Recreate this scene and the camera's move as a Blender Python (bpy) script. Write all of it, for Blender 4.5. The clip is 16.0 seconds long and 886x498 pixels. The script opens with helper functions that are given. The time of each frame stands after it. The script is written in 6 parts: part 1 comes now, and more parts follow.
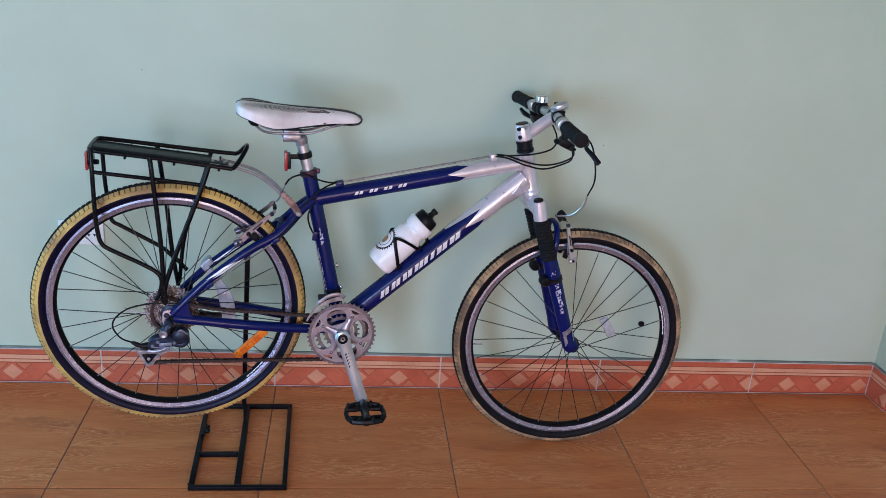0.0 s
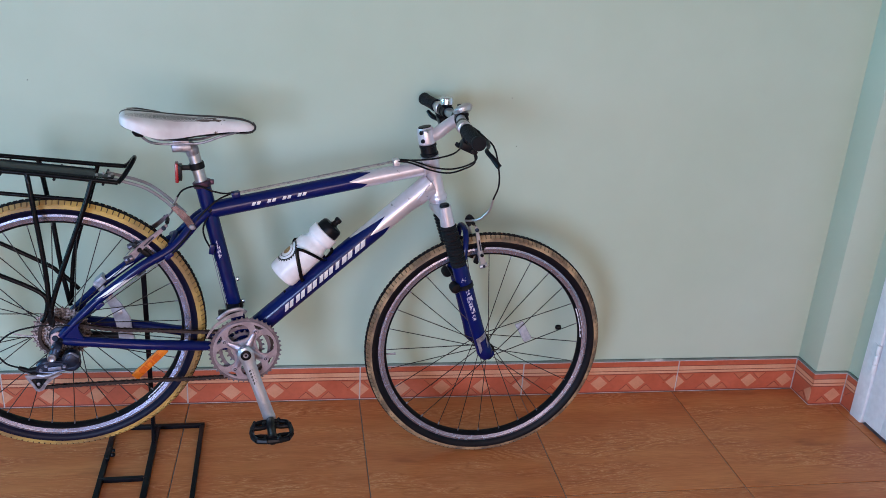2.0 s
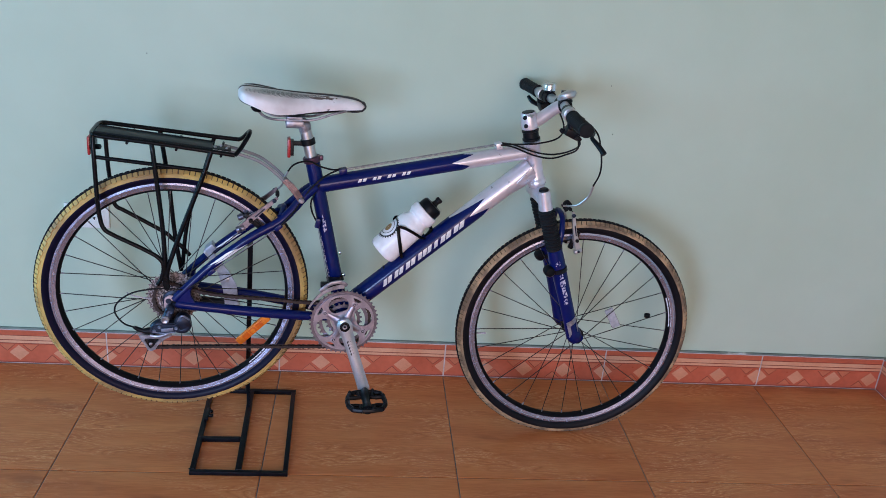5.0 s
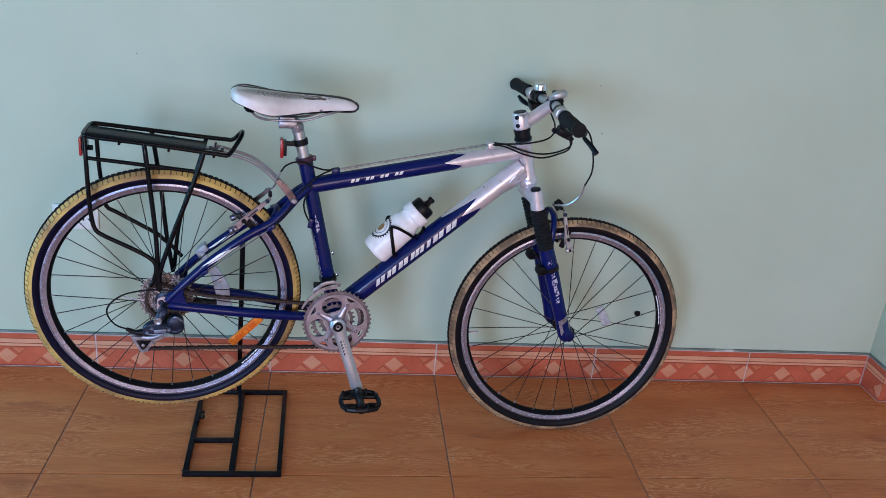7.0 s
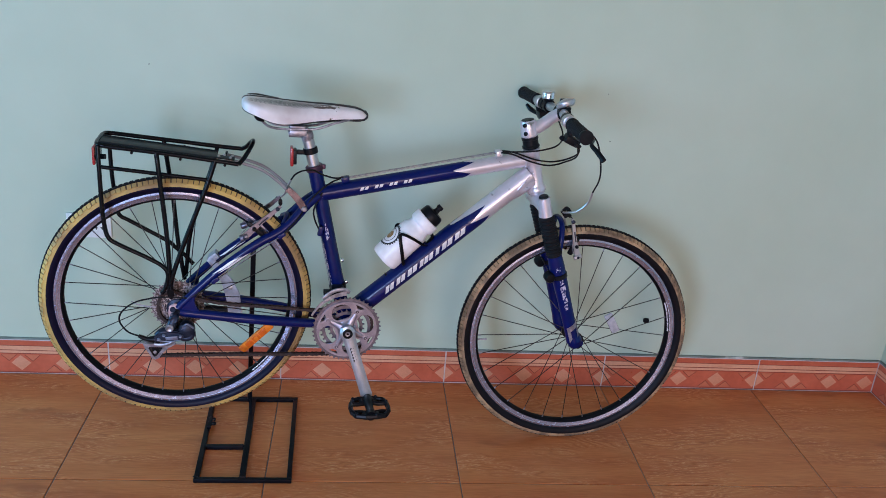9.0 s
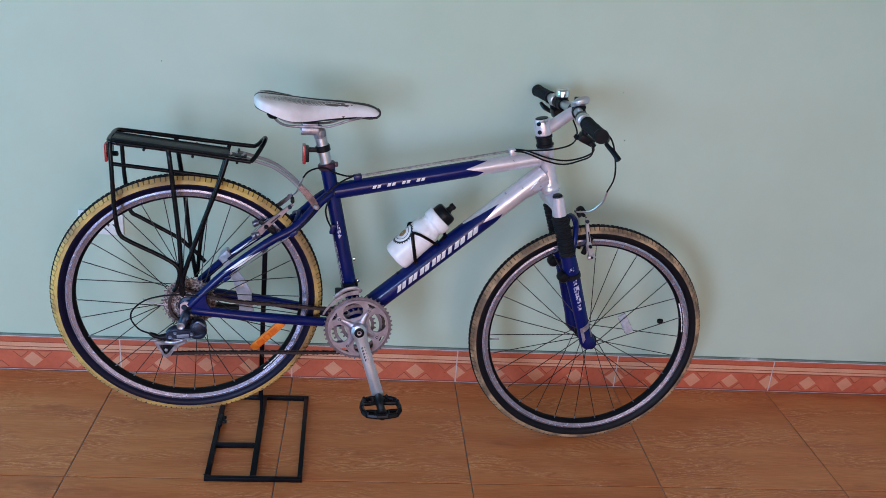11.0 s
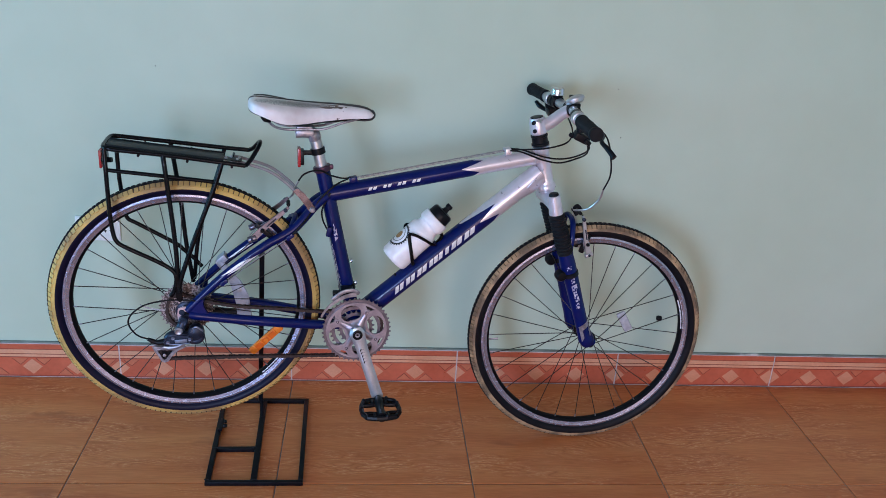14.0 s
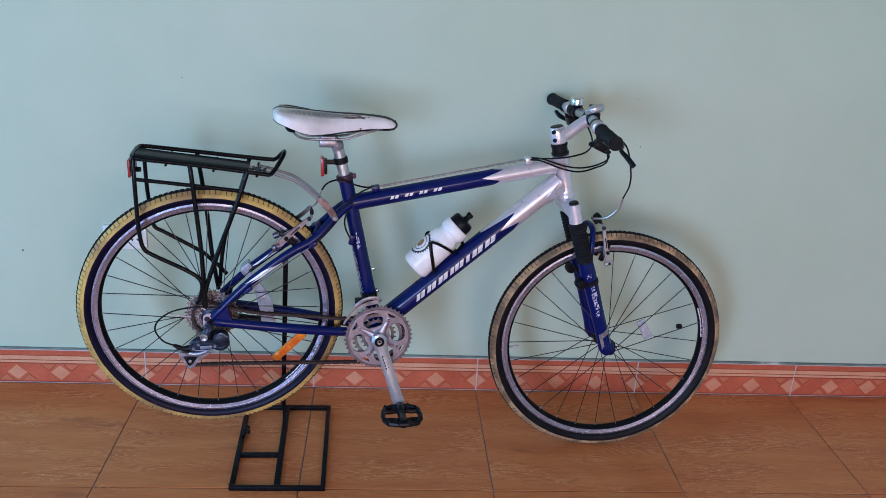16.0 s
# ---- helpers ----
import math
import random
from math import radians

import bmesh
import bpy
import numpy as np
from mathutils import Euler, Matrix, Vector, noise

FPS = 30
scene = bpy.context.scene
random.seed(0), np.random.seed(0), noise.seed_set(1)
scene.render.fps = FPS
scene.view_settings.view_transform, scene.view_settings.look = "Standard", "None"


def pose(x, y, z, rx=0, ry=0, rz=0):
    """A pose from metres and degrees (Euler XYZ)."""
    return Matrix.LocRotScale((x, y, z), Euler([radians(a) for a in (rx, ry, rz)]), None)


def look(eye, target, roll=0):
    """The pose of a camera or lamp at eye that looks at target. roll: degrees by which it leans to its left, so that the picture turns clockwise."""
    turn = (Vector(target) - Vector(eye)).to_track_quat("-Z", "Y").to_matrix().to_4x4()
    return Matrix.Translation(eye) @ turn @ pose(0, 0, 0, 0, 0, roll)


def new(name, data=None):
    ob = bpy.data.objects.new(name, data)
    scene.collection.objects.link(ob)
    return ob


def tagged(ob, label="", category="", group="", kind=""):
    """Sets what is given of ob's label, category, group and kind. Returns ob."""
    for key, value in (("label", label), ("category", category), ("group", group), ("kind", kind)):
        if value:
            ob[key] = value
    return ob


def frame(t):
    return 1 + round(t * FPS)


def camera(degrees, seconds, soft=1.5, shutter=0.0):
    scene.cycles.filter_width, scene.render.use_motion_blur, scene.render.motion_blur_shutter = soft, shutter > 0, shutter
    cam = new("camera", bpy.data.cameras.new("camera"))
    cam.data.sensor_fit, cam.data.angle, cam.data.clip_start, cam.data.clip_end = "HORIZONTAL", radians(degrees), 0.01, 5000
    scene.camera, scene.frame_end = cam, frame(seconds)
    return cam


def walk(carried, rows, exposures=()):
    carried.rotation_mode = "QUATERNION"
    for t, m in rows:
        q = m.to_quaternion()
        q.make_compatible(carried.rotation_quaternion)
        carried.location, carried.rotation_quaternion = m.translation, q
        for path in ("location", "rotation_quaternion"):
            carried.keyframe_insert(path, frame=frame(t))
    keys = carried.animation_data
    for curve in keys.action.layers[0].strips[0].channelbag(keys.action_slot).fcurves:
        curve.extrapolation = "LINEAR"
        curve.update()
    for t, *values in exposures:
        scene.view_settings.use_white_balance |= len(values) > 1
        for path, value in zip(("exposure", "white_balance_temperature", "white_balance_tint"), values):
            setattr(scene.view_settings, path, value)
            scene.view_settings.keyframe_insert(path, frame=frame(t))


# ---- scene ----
cam = camera(54.9, 16.0, soft=0.55)
PATH = [
    (0, (-0.335, -2.355, 1.369), (-0.096, -0.5, 0.659), 4.6),
    (0.5, (-0.331, -2.357, 1.363), (-0.024, -0.5, 0.685), 4.4),
    (1, (-0.324, -2.357, 1.365), (0.012, -0.5, 0.703), 4.0),
    (1.5, (-0.263, -2.324, 1.363), (0.081, -0.475, 0.683), 3.6),
    (2, (-0.19, -2.305, 1.378), (0.138, -0.464, 0.671), 3.8),
    (2.5, (-0.159, -2.329, 1.386), (0.074, -0.483, 0.653), 3.7),
    (3, (-0.175, -2.336, 1.387), (-0.041, -0.482, 0.65), 3.9),
    (3.5, (-0.197, -2.336, 1.392), (-0.085, -0.485, 0.643), 4.2),
    (6, (-0.338, -2.336, 1.377), (-0.088, -0.5, 0.625), 5.4),
    (6.5, (-0.332, -2.338, 1.38), (-0.085, -0.502, 0.625), 5.3),
    (7, (-0.331, -2.34, 1.383), (-0.085, -0.503, 0.633), 5.2),
    (7.5, (-0.325, -2.349, 1.387), (-0.083, -0.505, 0.65), 5.3),
    (8, (-0.32, -2.358, 1.389), (-0.087, -0.509, 0.664), 5.1),
    (8.5, (-0.323, -2.358, 1.386), (-0.098, -0.509, 0.658), 4.9),
    (11, (-0.329, -2.341, 1.379), (-0.135, -0.492, 0.642), 4.8),
    (11.5, (-0.329, -2.341, 1.382), (-0.145, -0.492, 0.643), 5.0),
    (12, (-0.327, -2.351, 1.383), (-0.155, -0.498, 0.65), 5.0),
    (12.5, (-0.324, -2.346, 1.381), (-0.156, -0.492, 0.649), 4.5),
    (13, (-0.322, -2.337, 1.379), (-0.145, -0.49, 0.634), 4.1),
    (13.5, (-0.318, -2.336, 1.38), (-0.135, -0.49, 0.632), 3.8),
    (14, (-0.317, -2.337, 1.383), (-0.127, -0.489, 0.643), 3.8),
    (14.5, (-0.317, -2.341, 1.383), (-0.13, -0.491, 0.645), 3.7),
    (15, (-0.315, -2.342, 1.379), (-0.128, -0.493, 0.641), 3.6),
    (15.5, (-0.319, -2.351, 1.387), (-0.142, -0.498, 0.655), 3.5),
    (16, (-0.324, -2.362, 1.385), (-0.179, -0.501, 0.666), 3.3),
]
EXPOSURES = [(0.0, 0.04, 5580, 27.5), (2.0, 0.04, 5560, 27.5), (3.5, 0.04, 5460, 27), (6.0, -0.01, 5420, 26.5), (14.0, 0.0, 5380, 26.8), (16.0, 0.0, 5300, 27)]
walk(cam, [(t, look(eye, target, roll)) for t, eye, target, roll in PATH], EXPOSURES)

# ---- light ----
world = bpy.data.worlds.new("world")
scene.world = world
world.use_nodes = True
nt = world.node_tree
sky = nt.nodes.new("ShaderNodeTexSky")
sky.sky_type, sky.sun_disc = "NISHITA", False
sky.sun_elevation, sky.sun_rotation = radians(48), radians(200)
nt.links.new(sky.outputs["Color"], nt.nodes["Background"].inputs["Color"])
nt.nodes["Background"].inputs["Strength"].default_value = 0.12


def area_lamp(name, m, sx, sy, watts, colour):
    data = bpy.data.lights.new(name, "AREA")
    data.shape, data.size, data.size_y, data.energy, data.color = "RECTANGLE", sx, sy, watts, colour
    ob = new(name, data)
    ob.matrix_world = m
    return ob


# skylight through the doorway behind the camera and the window of the far-left wall; the warm lamp is an added fill,
# set in an invented second doorway
area_lamp("doorway_skylight", look((-1.75, -4.42, 1.15), (-1.0, 0, 0.8)), 0.8, 1.2, 80, (0.62, 0.83, 1.0))
area_lamp("warm_fill_light", look((0.22, -4.42, 1.00), (0.5, 0, 0.6)), 1.4, 1.5, 46, (1.0, 0.68, 0.41))
area_lamp("window_daylight", look((-5.12, -1.3, 1.22), (0, -1.0, 0.9)), 1.5, 1.3, 108, (0.27, 0.81, 1.0))


# ---- materials ----
def node_mat(name, rough=0.5, metal=0.0, spec=0.5):
    m = bpy.data.materials.new(name)
    m.use_nodes = True
    n = m.node_tree
    b = n.nodes["Principled BSDF"]
    b.inputs["Roughness"].default_value, b.inputs["Metallic"].default_value = rough, metal
    b.inputs["Specular IOR Level"].default_value = spec
    return m, n, b


def noise_node(n, scale, detail=4.0, vec=None, stretch=None):
    tex = n.nodes.new("ShaderNodeTexNoise")
    tex.inputs["Scale"].default_value, tex.inputs["Detail"].default_value = scale, detail
    if vec is None:
        vec = n.nodes.new("ShaderNodeTexCoord").outputs["Object"]
    if stretch:
        mp = n.nodes.new("ShaderNodeMapping")
        mp.inputs["Scale"].default_value = stretch
        n.links.new(vec, mp.inputs["Vector"])
        vec = mp.outputs["Vector"]
    n.links.new(vec, tex.inputs["Vector"])
    return tex.outputs["Fac"]


def ramp(n, fac, stops):
    r = n.nodes.new("ShaderNodeValToRGB")
    e = r.color_ramp.elements
    e[0].position, e[0].color = stops[0][0], (*stops[0][1], 1)
    e[1].position, e[1].color = stops[1][0], (*stops[1][1], 1)
    for p, c in stops[2:]:
        k = e.new(p)
        k.color = (*c, 1)
    n.links.new(fac, r.inputs["Fac"])
    return r.outputs["Color"]


def mix(n, fac, a, b, mode="MIX"):
    x = n.nodes.new("ShaderNodeMix")
    x.data_type, x.blend_type = "RGBA", mode
    for sock, val in ((x.inputs[0], fac), (x.inputs[6], a), (x.inputs[7], b)):
        if isinstance(val, (int, float)):
            sock.default_value = val
        elif isinstance(val, tuple):
            sock.default_value = (*val, 1)
        else:
            n.links.new(val, sock)
    return x.outputs[2]


def bump(n, b, height, strength=0.2, dist=0.002):
    k = n.nodes.new("ShaderNodeBump")
    k.inputs["Strength"].default_value, k.inputs["Distance"].default_value = strength, dist
    n.links.new(height, k.inputs["Height"])
    n.links.new(k.outputs["Normal"], b.inputs["Normal"])


def rough_from(n, b, fac, lo, hi):
    k = n.nodes.new("ShaderNodeMapRange")
    k.inputs["To Min"].default_value, k.inputs["To Max"].default_value = lo, hi
    n.links.new(fac, k.inputs["Value"])
    n.links.new(k.outputs["Result"], b.inputs["Roughness"])


def worn(name, base, dark, rough=0.4, metal=0.0, scale=25.0, amount=(0.35, 0.7), bumpy=0.05, spec=0.5):
    """A surface with blotches of a second colour at one scale and grain at another."""
    m, n, b = node_mat(name, rough, metal, spec)
    big, fine = noise_node(n, scale), noise_node(n, scale * 9, 3.0)
    c = ramp(n, big, [(amount[0], dark), (amount[1], base)])
    c = mix(n, 0.18, c, ramp(n, fine, [(0.3, tuple(v * 0.6 for v in base)), (0.7, tuple(min(1, v * 1.2) for v in base))]))
    n.links.new(c, b.inputs["Base Color"])
    rough_from(n, b, fine, max(0.02, rough - 0.08), min(1, rough + 0.1))
    if bumpy:
        bump(n, b, fine, bumpy, 0.0006)
    return m


def wall_paint():
    m, n, b = node_mat("green_wall_paint", 0.62, spec=0.3)
    big, mid, fine = noise_node(n, 1.3, 3), noise_node(n, 9, 5), noise_node(n, 260, 2)
    c = ramp(n, big, [(0.3, (0.462, 0.539, 0.420)), (0.7, (0.514, 0.582, 0.470))])
    c = mix(n, 0.12, c, ramp(n, mid, [(0.35, (0.42, 0.49, 0.388)), (0.65, (0.54, 0.61, 0.498))]))
    n.links.new(c, b.inputs["Base Color"])
    hgt = mix(n, 0.5, mid, fine)
    bump(n, b, hgt, 0.12, 0.0015)
    return m


def floor_tile():
    """Glazed tile printed like planks of reddish wood; the grain runs along x."""
    m, n, b = node_mat("wood_look_tile", 0.3, spec=0.28)
    info = n.nodes.new("ShaderNodeObjectInfo")
    co = n.nodes.new("ShaderNodeTexCoord")
    add = n.nodes.new("ShaderNodeVectorMath")
    add.operation = "MULTIPLY_ADD"
    n.links.new(info.outputs["Random"], add.inputs[0])
    add.inputs[1].default_value = (7.0, 13.0, 3.0)
    n.links.new(co.outputs["Object"], add.inputs[2])
    vec = add.outputs[0]
    figure = noise_node(n, 2.4, 5, vec, (1.3, 7.0, 1.0))
    grain = noise_node(n, 9.0, 8, vec, (2.2, 26.0, 1.0))
    c = ramp(n, figure, [(0.30, (0.44, 0.120, 0.033)), (0.50, (0.535, 0.168, 0.047)), (0.72, (0.59, 0.212, 0.064))])
    c = mix(n, 0.24, c, ramp(n, grain, [(0.36, (0.30, 0.078, 0.028)), (0.62, (0.60, 0.205, 0.080))]))
    # growth rings: contour lines of a long, low relief
    relief = noise_node(n, 1.5, 3.0, vec, (1.6, 6.5, 1.0))
    lines = n.nodes.new("ShaderNodeMath")
    lines.operation = "MULTIPLY"
    n.links.new(relief, lines.inputs[0])
    lines.inputs[1].default_value = 23.0
    fold = n.nodes.new("ShaderNodeMath")
    fold.operation = "PINGPONG"
    n.links.new(lines.outputs[0], fold.inputs[0])
    fold.inputs[1].default_value = 0.5
    rings = ramp(n, fold.outputs[0], [(0.05, (1, 1, 1)), (0.26, (0, 0, 0))])
    dash = ramp(n, noise_node(n, 95.0, 4, vec, (1.0, 3.6, 1.0)), [(0.46, (0, 0, 0)), (0.60, (1, 1, 1))])
    where = ramp(n, noise_node(n, 4.2, 3, vec, (0.8, 3.0, 1.0)), [(0.45, (0.05, 0.05, 0.05)), (0.62, (1.0, 1.0, 1.0))])
    pale = mix(n, 1.0, mix(n, 1.0, rings, dash, "MULTIPLY"), where, "MULTIPLY")
    c = mix(n, pale, c, (0.66, 0.30, 0.135))
    dark = ramp(n, fold.outputs[0], [(0.32, (0, 0, 0)), (0.50, (0.60, 0.60, 0.60))])
    c = mix(n, mix(n, 1.0, dark, where, "MULTIPLY"), c, (0.33, 0.075, 0.022))
    knots = ramp(n, noise_node(n, 4.5, 3, vec, (1.0, 2.6, 1.0)), [(0.26, (0.55, 0.55, 0.55)), (0.36, (0, 0, 0))])
    c = mix(n, knots, c, (0.24, 0.062, 0.024))
    streak = noise_node(n, 30.0, 6, vec, (1.6, 13.0, 1.0))
    c = mix(n, mix(n, 1.0, ramp(n, streak, [(0.58, (0, 0, 0)), (0.70, (0.4, 0.4, 0.4))]), where, "MULTIPLY"), c, (0.70, 0.38, 0.20))
    n.links.new(c, b.inputs["Base Color"])
    rough_from(n, b, noise_node(n, 14, 4), 0.26, 0.42)
    bump(n, b, grain, 0.05, 0.0006)
    return m


M_WALL = wall_paint()
# the ceiling is out of view; this tone is chosen to warm the bounce
M_CEIL = worn("cream_ceiling_paint", (0.44, 0.39, 0.31), (0.40, 0.35, 0.28), 0.8, scale=2)
M_TILE = floor_tile()
M_GROUT = worn("grey_floor_grout", (0.25, 0.235, 0.25), (0.15, 0.14, 0.15), 0.85, scale=30, bumpy=0.2)
M_WGROUT = worn("white_grout", (0.66, 0.60, 0.60), (0.44, 0.38, 0.38), 0.8, scale=40, bumpy=0.2)
M_SKIRT = worn("terracotta_skirting_glaze", (0.55, 0.130, 0.066), (0.44, 0.092, 0.044), 0.30, scale=9)
M_SKIRT_PEACH = worn("peach_glaze", (0.66, 0.30, 0.18), (0.58, 0.24, 0.13), 0.34, scale=18)
M_SKIRT_ORANGE = worn("orange_terracotta_glaze", (0.56, 0.17, 0.085), (0.48, 0.14, 0.07), 0.32, scale=12)
M_SKIRT_BAND = worn("cream_peach_band_glaze", (0.70, 0.36, 0.22), (0.62, 0.28, 0.16), 0.34, scale=14)
M_SKIRT_LINE = worn("brown_line_glaze", (0.30, 0.066, 0.038), (0.22, 0.046, 0.026), 0.36, scale=20)
M_SEAL, n, b = node_mat("grey_green_sealant", 0.7)
n.links.new(ramp(n, noise_node(n, 9, 5), [(0.40, (0.13, 0.16, 0.14)), (0.60, (0.22, 0.26, 0.23)), (0.68, (0.62, 0.62, 0.60))]), b.inputs["Base Color"])
M_DOORWHITE = worn("white_gloss_paint", (0.84, 0.85, 0.90), (0.76, 0.77, 0.82), 0.35, scale=6)
M_SOCKET = worn("white_socket_plastic", (0.75, 0.75, 0.74), (0.66, 0.66, 0.64), 0.35, scale=9)
M_HOLE = worn("dark_slot", (0.02, 0.02, 0.02), (0.015, 0.015, 0.015), 0.6, scale=9)
M_BLUE = worn("dark_blue_frame_lacquer", (0.0009, 0.0075, 0.095), (0.0007, 0.0050, 0.068), 0.45, 0.0, 7, bumpy=0.0, spec=0.05)
M_BLUE.node_tree.nodes["Principled BSDF"].inputs["Coat Weight"].default_value = 0.5
M_BLUE.node_tree.nodes["Principled BSDF"].inputs["Coat Roughness"].default_value = 0.17
M_SILVERPAINT = worn("pinkish_silver_frame_paint", (0.70, 0.655, 0.715), (0.61, 0.565, 0.625), 0.30, 0.50, 6, bumpy=0.0)
M_CHROME = worn("polished_aluminium", (0.78, 0.78, 0.80), (0.62, 0.62, 0.64), 0.2, 1.0, 30, bumpy=0.0)
M_ALU = worn("dull_grey_aluminium", (0.60, 0.59, 0.61), (0.42, 0.41, 0.43), 0.36, 0.85, 40)
M_RIM = worn("machined_rim_sidewall", (0.37, 0.39, 0.54), (0.27, 0.28, 0.39), 0.24, 0.75, 9)
M_BLACK = worn("black_painted_steel", (0.0022, 0.0028, 0.0042), (0.0040, 0.0048, 0.0062), 0.20, 0.0, 20, spec=0.14)
M_DECK = worn("dark_rack_plate", (0.0070, 0.0105, 0.0135), (0.0110, 0.0150, 0.0185), 0.40, 0.0, 14, spec=0.12)
M_PLASTIC = worn("black_plastic", (0.0040, 0.0042, 0.0062), (0.0080, 0.0084, 0.0108), 0.34, 0.0, 30, spec=0.14)
M_RUBBER = worn("black_rubber", (0.0062, 0.0064, 0.0085), (0.0130, 0.0130, 0.0150), 0.6, 0.0, 40, bumpy=0.2, spec=0.14)
M_SIDEWALL = worn("black_tyre_sidewall", (0.0026, 0.0027, 0.0150), (0.0048, 0.0048, 0.0200), 0.38, 0.0, 12, spec=0.14)
M_SIDEBLACK = worn("plain_black_tyre_sidewall", (0.0036, 0.0036, 0.0062), (0.0075, 0.0072, 0.0100), 0.46, 0.0, 14, spec=0.14)
M_YELLOW = worn("yellowed_gum_tread", (0.58, 0.385, 0.10), (0.24, 0.140, 0.062), 0.65, 0.0, 9, (0.40, 0.60), 0.3)
M_TAN = worn("tan_gum_tread", (0.44, 0.28, 0.150), (0.12, 0.078, 0.050), 0.65, 0.0, 26, (0.42, 0.60), 0.3)
M_GROOVE = worn("dark_gum_groove", (0.18, 0.115, 0.050), (0.055, 0.036, 0.022), 0.8, 0.0, 30)
M_MARK = worn("grey_mark", (0.16, 0.17, 0.15), (0.10, 0.11, 0.10), 0.7, 0.0, 60)
M_SPOKE = worn("dark_steel_spoke", (0.018, 0.016, 0.018), (0.03, 0.026, 0.026), 0.35, 0.4, 30)
M_RUST = worn("rusty_sprocket_steel", (0.46, 0.42, 0.43), (0.045, 0.028, 0.026), 0.3, 0.7, 210, (0.44, 0.60))
M_CHAIN = worn("rusty_chain_steel", (0.052, 0.031, 0.027), (0.020, 0.012, 0.011), 0.6, 0.4, 90)
M_RED = worn("red_reflector_plastic", (0.38, 0.018, 0.02), (0.28, 0.012, 0.014), 0.25, 0.0, 60)
M_ORANGE = worn("orange_reflector_plastic", (0.85, 0.25, 0.012), (0.75, 0.18, 0.01), 0.22, 0.0, 80)
M_CLEAR = worn("milky_reflector_plastic", (0.75, 0.74, 0.82), (0.65, 0.64, 0.72), 0.2, 0.0, 80)
M_LENS, n, b = node_mat("clear_reflector_lens", 0.18)
b.inputs["Transmission Weight"].default_value = 0.55
n.links.new(ramp(n, noise_node(n, 80, 3), [(0.35, (0.62, 0.62, 0.70)), (0.65, (0.82, 0.81, 0.88))]), b.inputs["Base Color"])
M_BOTTLE = worn("white_bottle_plastic", (0.88, 0.84, 0.87), (0.83, 0.78, 0.81), 0.32, 0.0, 8)
M_PRINT = worn("black_print", (0.02, 0.018, 0.02), (0.03, 0.028, 0.03), 0.5, 0.0, 30)
M_GOLD = worn("brown_gold_print", (0.42, 0.24, 0.08), (0.25, 0.13, 0.05), 0.5, 0.0, 60)
M_LETTER = worn("silver_white_decal", (0.74, 0.74, 0.79), (0.58, 0.58, 0.62), 0.35, 0.1, 60)
M_CABLE = worn("black_cable_housing", (0.0084, 0.0084, 0.0096), (0.0120, 0.0120, 0.0132), 0.4, 0.0, 30, spec=0.09)
M_GREYCABLE = worn("grey_steel_strap", (0.27, 0.26, 0.27), (0.18, 0.17, 0.18), 0.4, 0.1, 30)

M_PURPLE = worn("dark_purple_anodised", (0.10, 0.05, 0.09), (0.07, 0.035, 0.06), 0.35, 0.7, 30)
M_RIMBLACK = worn("black_rim", (0.0050, 0.0050, 0.0066), (0.0080, 0.0080, 0.0096), 0.5, 0.0, 16, spec=0.06)
M_RINGALU = worn("grey_chainring_alloy", (0.23, 0.215, 0.265), (0.12, 0.11, 0.14), 0.32, 0.75, 60)
M_SPIDER = worn("grey_forged_spider_alloy", (0.41, 0.39, 0.47), (0.27, 0.25, 0.31), 0.32, 0.72, 45)
M_CRANK = worn("grey_forged_alloy", (0.55, 0.56, 0.60), (0.42, 0.43, 0.47), 0.34, 0.7, 30)
M_DARKMETAL = worn("dark_grey_metal", (0.026, 0.038, 0.072), (0.008, 0.011, 0.022), 0.36, 0.35, 60, spec=0.3)
M_GREYBLUE = worn("pale_blue_grey_metal", (0.20, 0.23, 0.32), (0.11, 0.125, 0.18), 0.34, 0.5, 30)
M_BRAKE = worn("scuffed_grey_alloy", (0.40, 0.39, 0.44), (0.15, 0.14, 0.16), 0.34, 0.6, 75)
M_PINK = worn("bare_pinkish_alloy", (0.66, 0.50, 0.52), (0.52, 0.38, 0.40), 0.34, 0.4, 40)
M_AMBER = worn("deep_orange_plastic", (0.72, 0.14, 0.008), (0.60, 0.10, 0.006), 0.2, 0.0, 120)
M_STRAP = worn("pinkish_grey_strap_metal", (0.26, 0.24, 0.28), (0.060, 0.052, 0.062), 0.20, 0.85, 70)
M_KICK = worn("light_grey_painted_metal", (0.50, 0.53, 0.62), (0.30, 0.32, 0.40), 0.36, 0.2, 45)
M_STAND = worn("black_stand_paint", (0.0022, 0.0028, 0.0055), (0.0070, 0.0075, 0.0110), 0.34, 0.0, 30, (0.30, 0.52), spec=0.16)


def worn_decal():
    """Silver-white print, flaked away in patches down to the dark blue lacquer."""
    m, n, b = node_mat("flaked_silver_decal", 0.36, spec=0.3)
    flake = noise_node(n, 170, 6)
    print_ = ramp(n, noise_node(n, 30, 4), [(0.35, (0.38, 0.35, 0.46)), (0.65, (0.64, 0.60, 0.70))])
    mask = ramp(n, flake, [(0.44, (0, 0, 0)), (0.50, (1, 1, 1))])
    n.links.new(mix(n, mask, (0.0010, 0.009, 0.118), print_), b.inputs["Base Color"])
    return m


M_FLAKED = worn_decal()


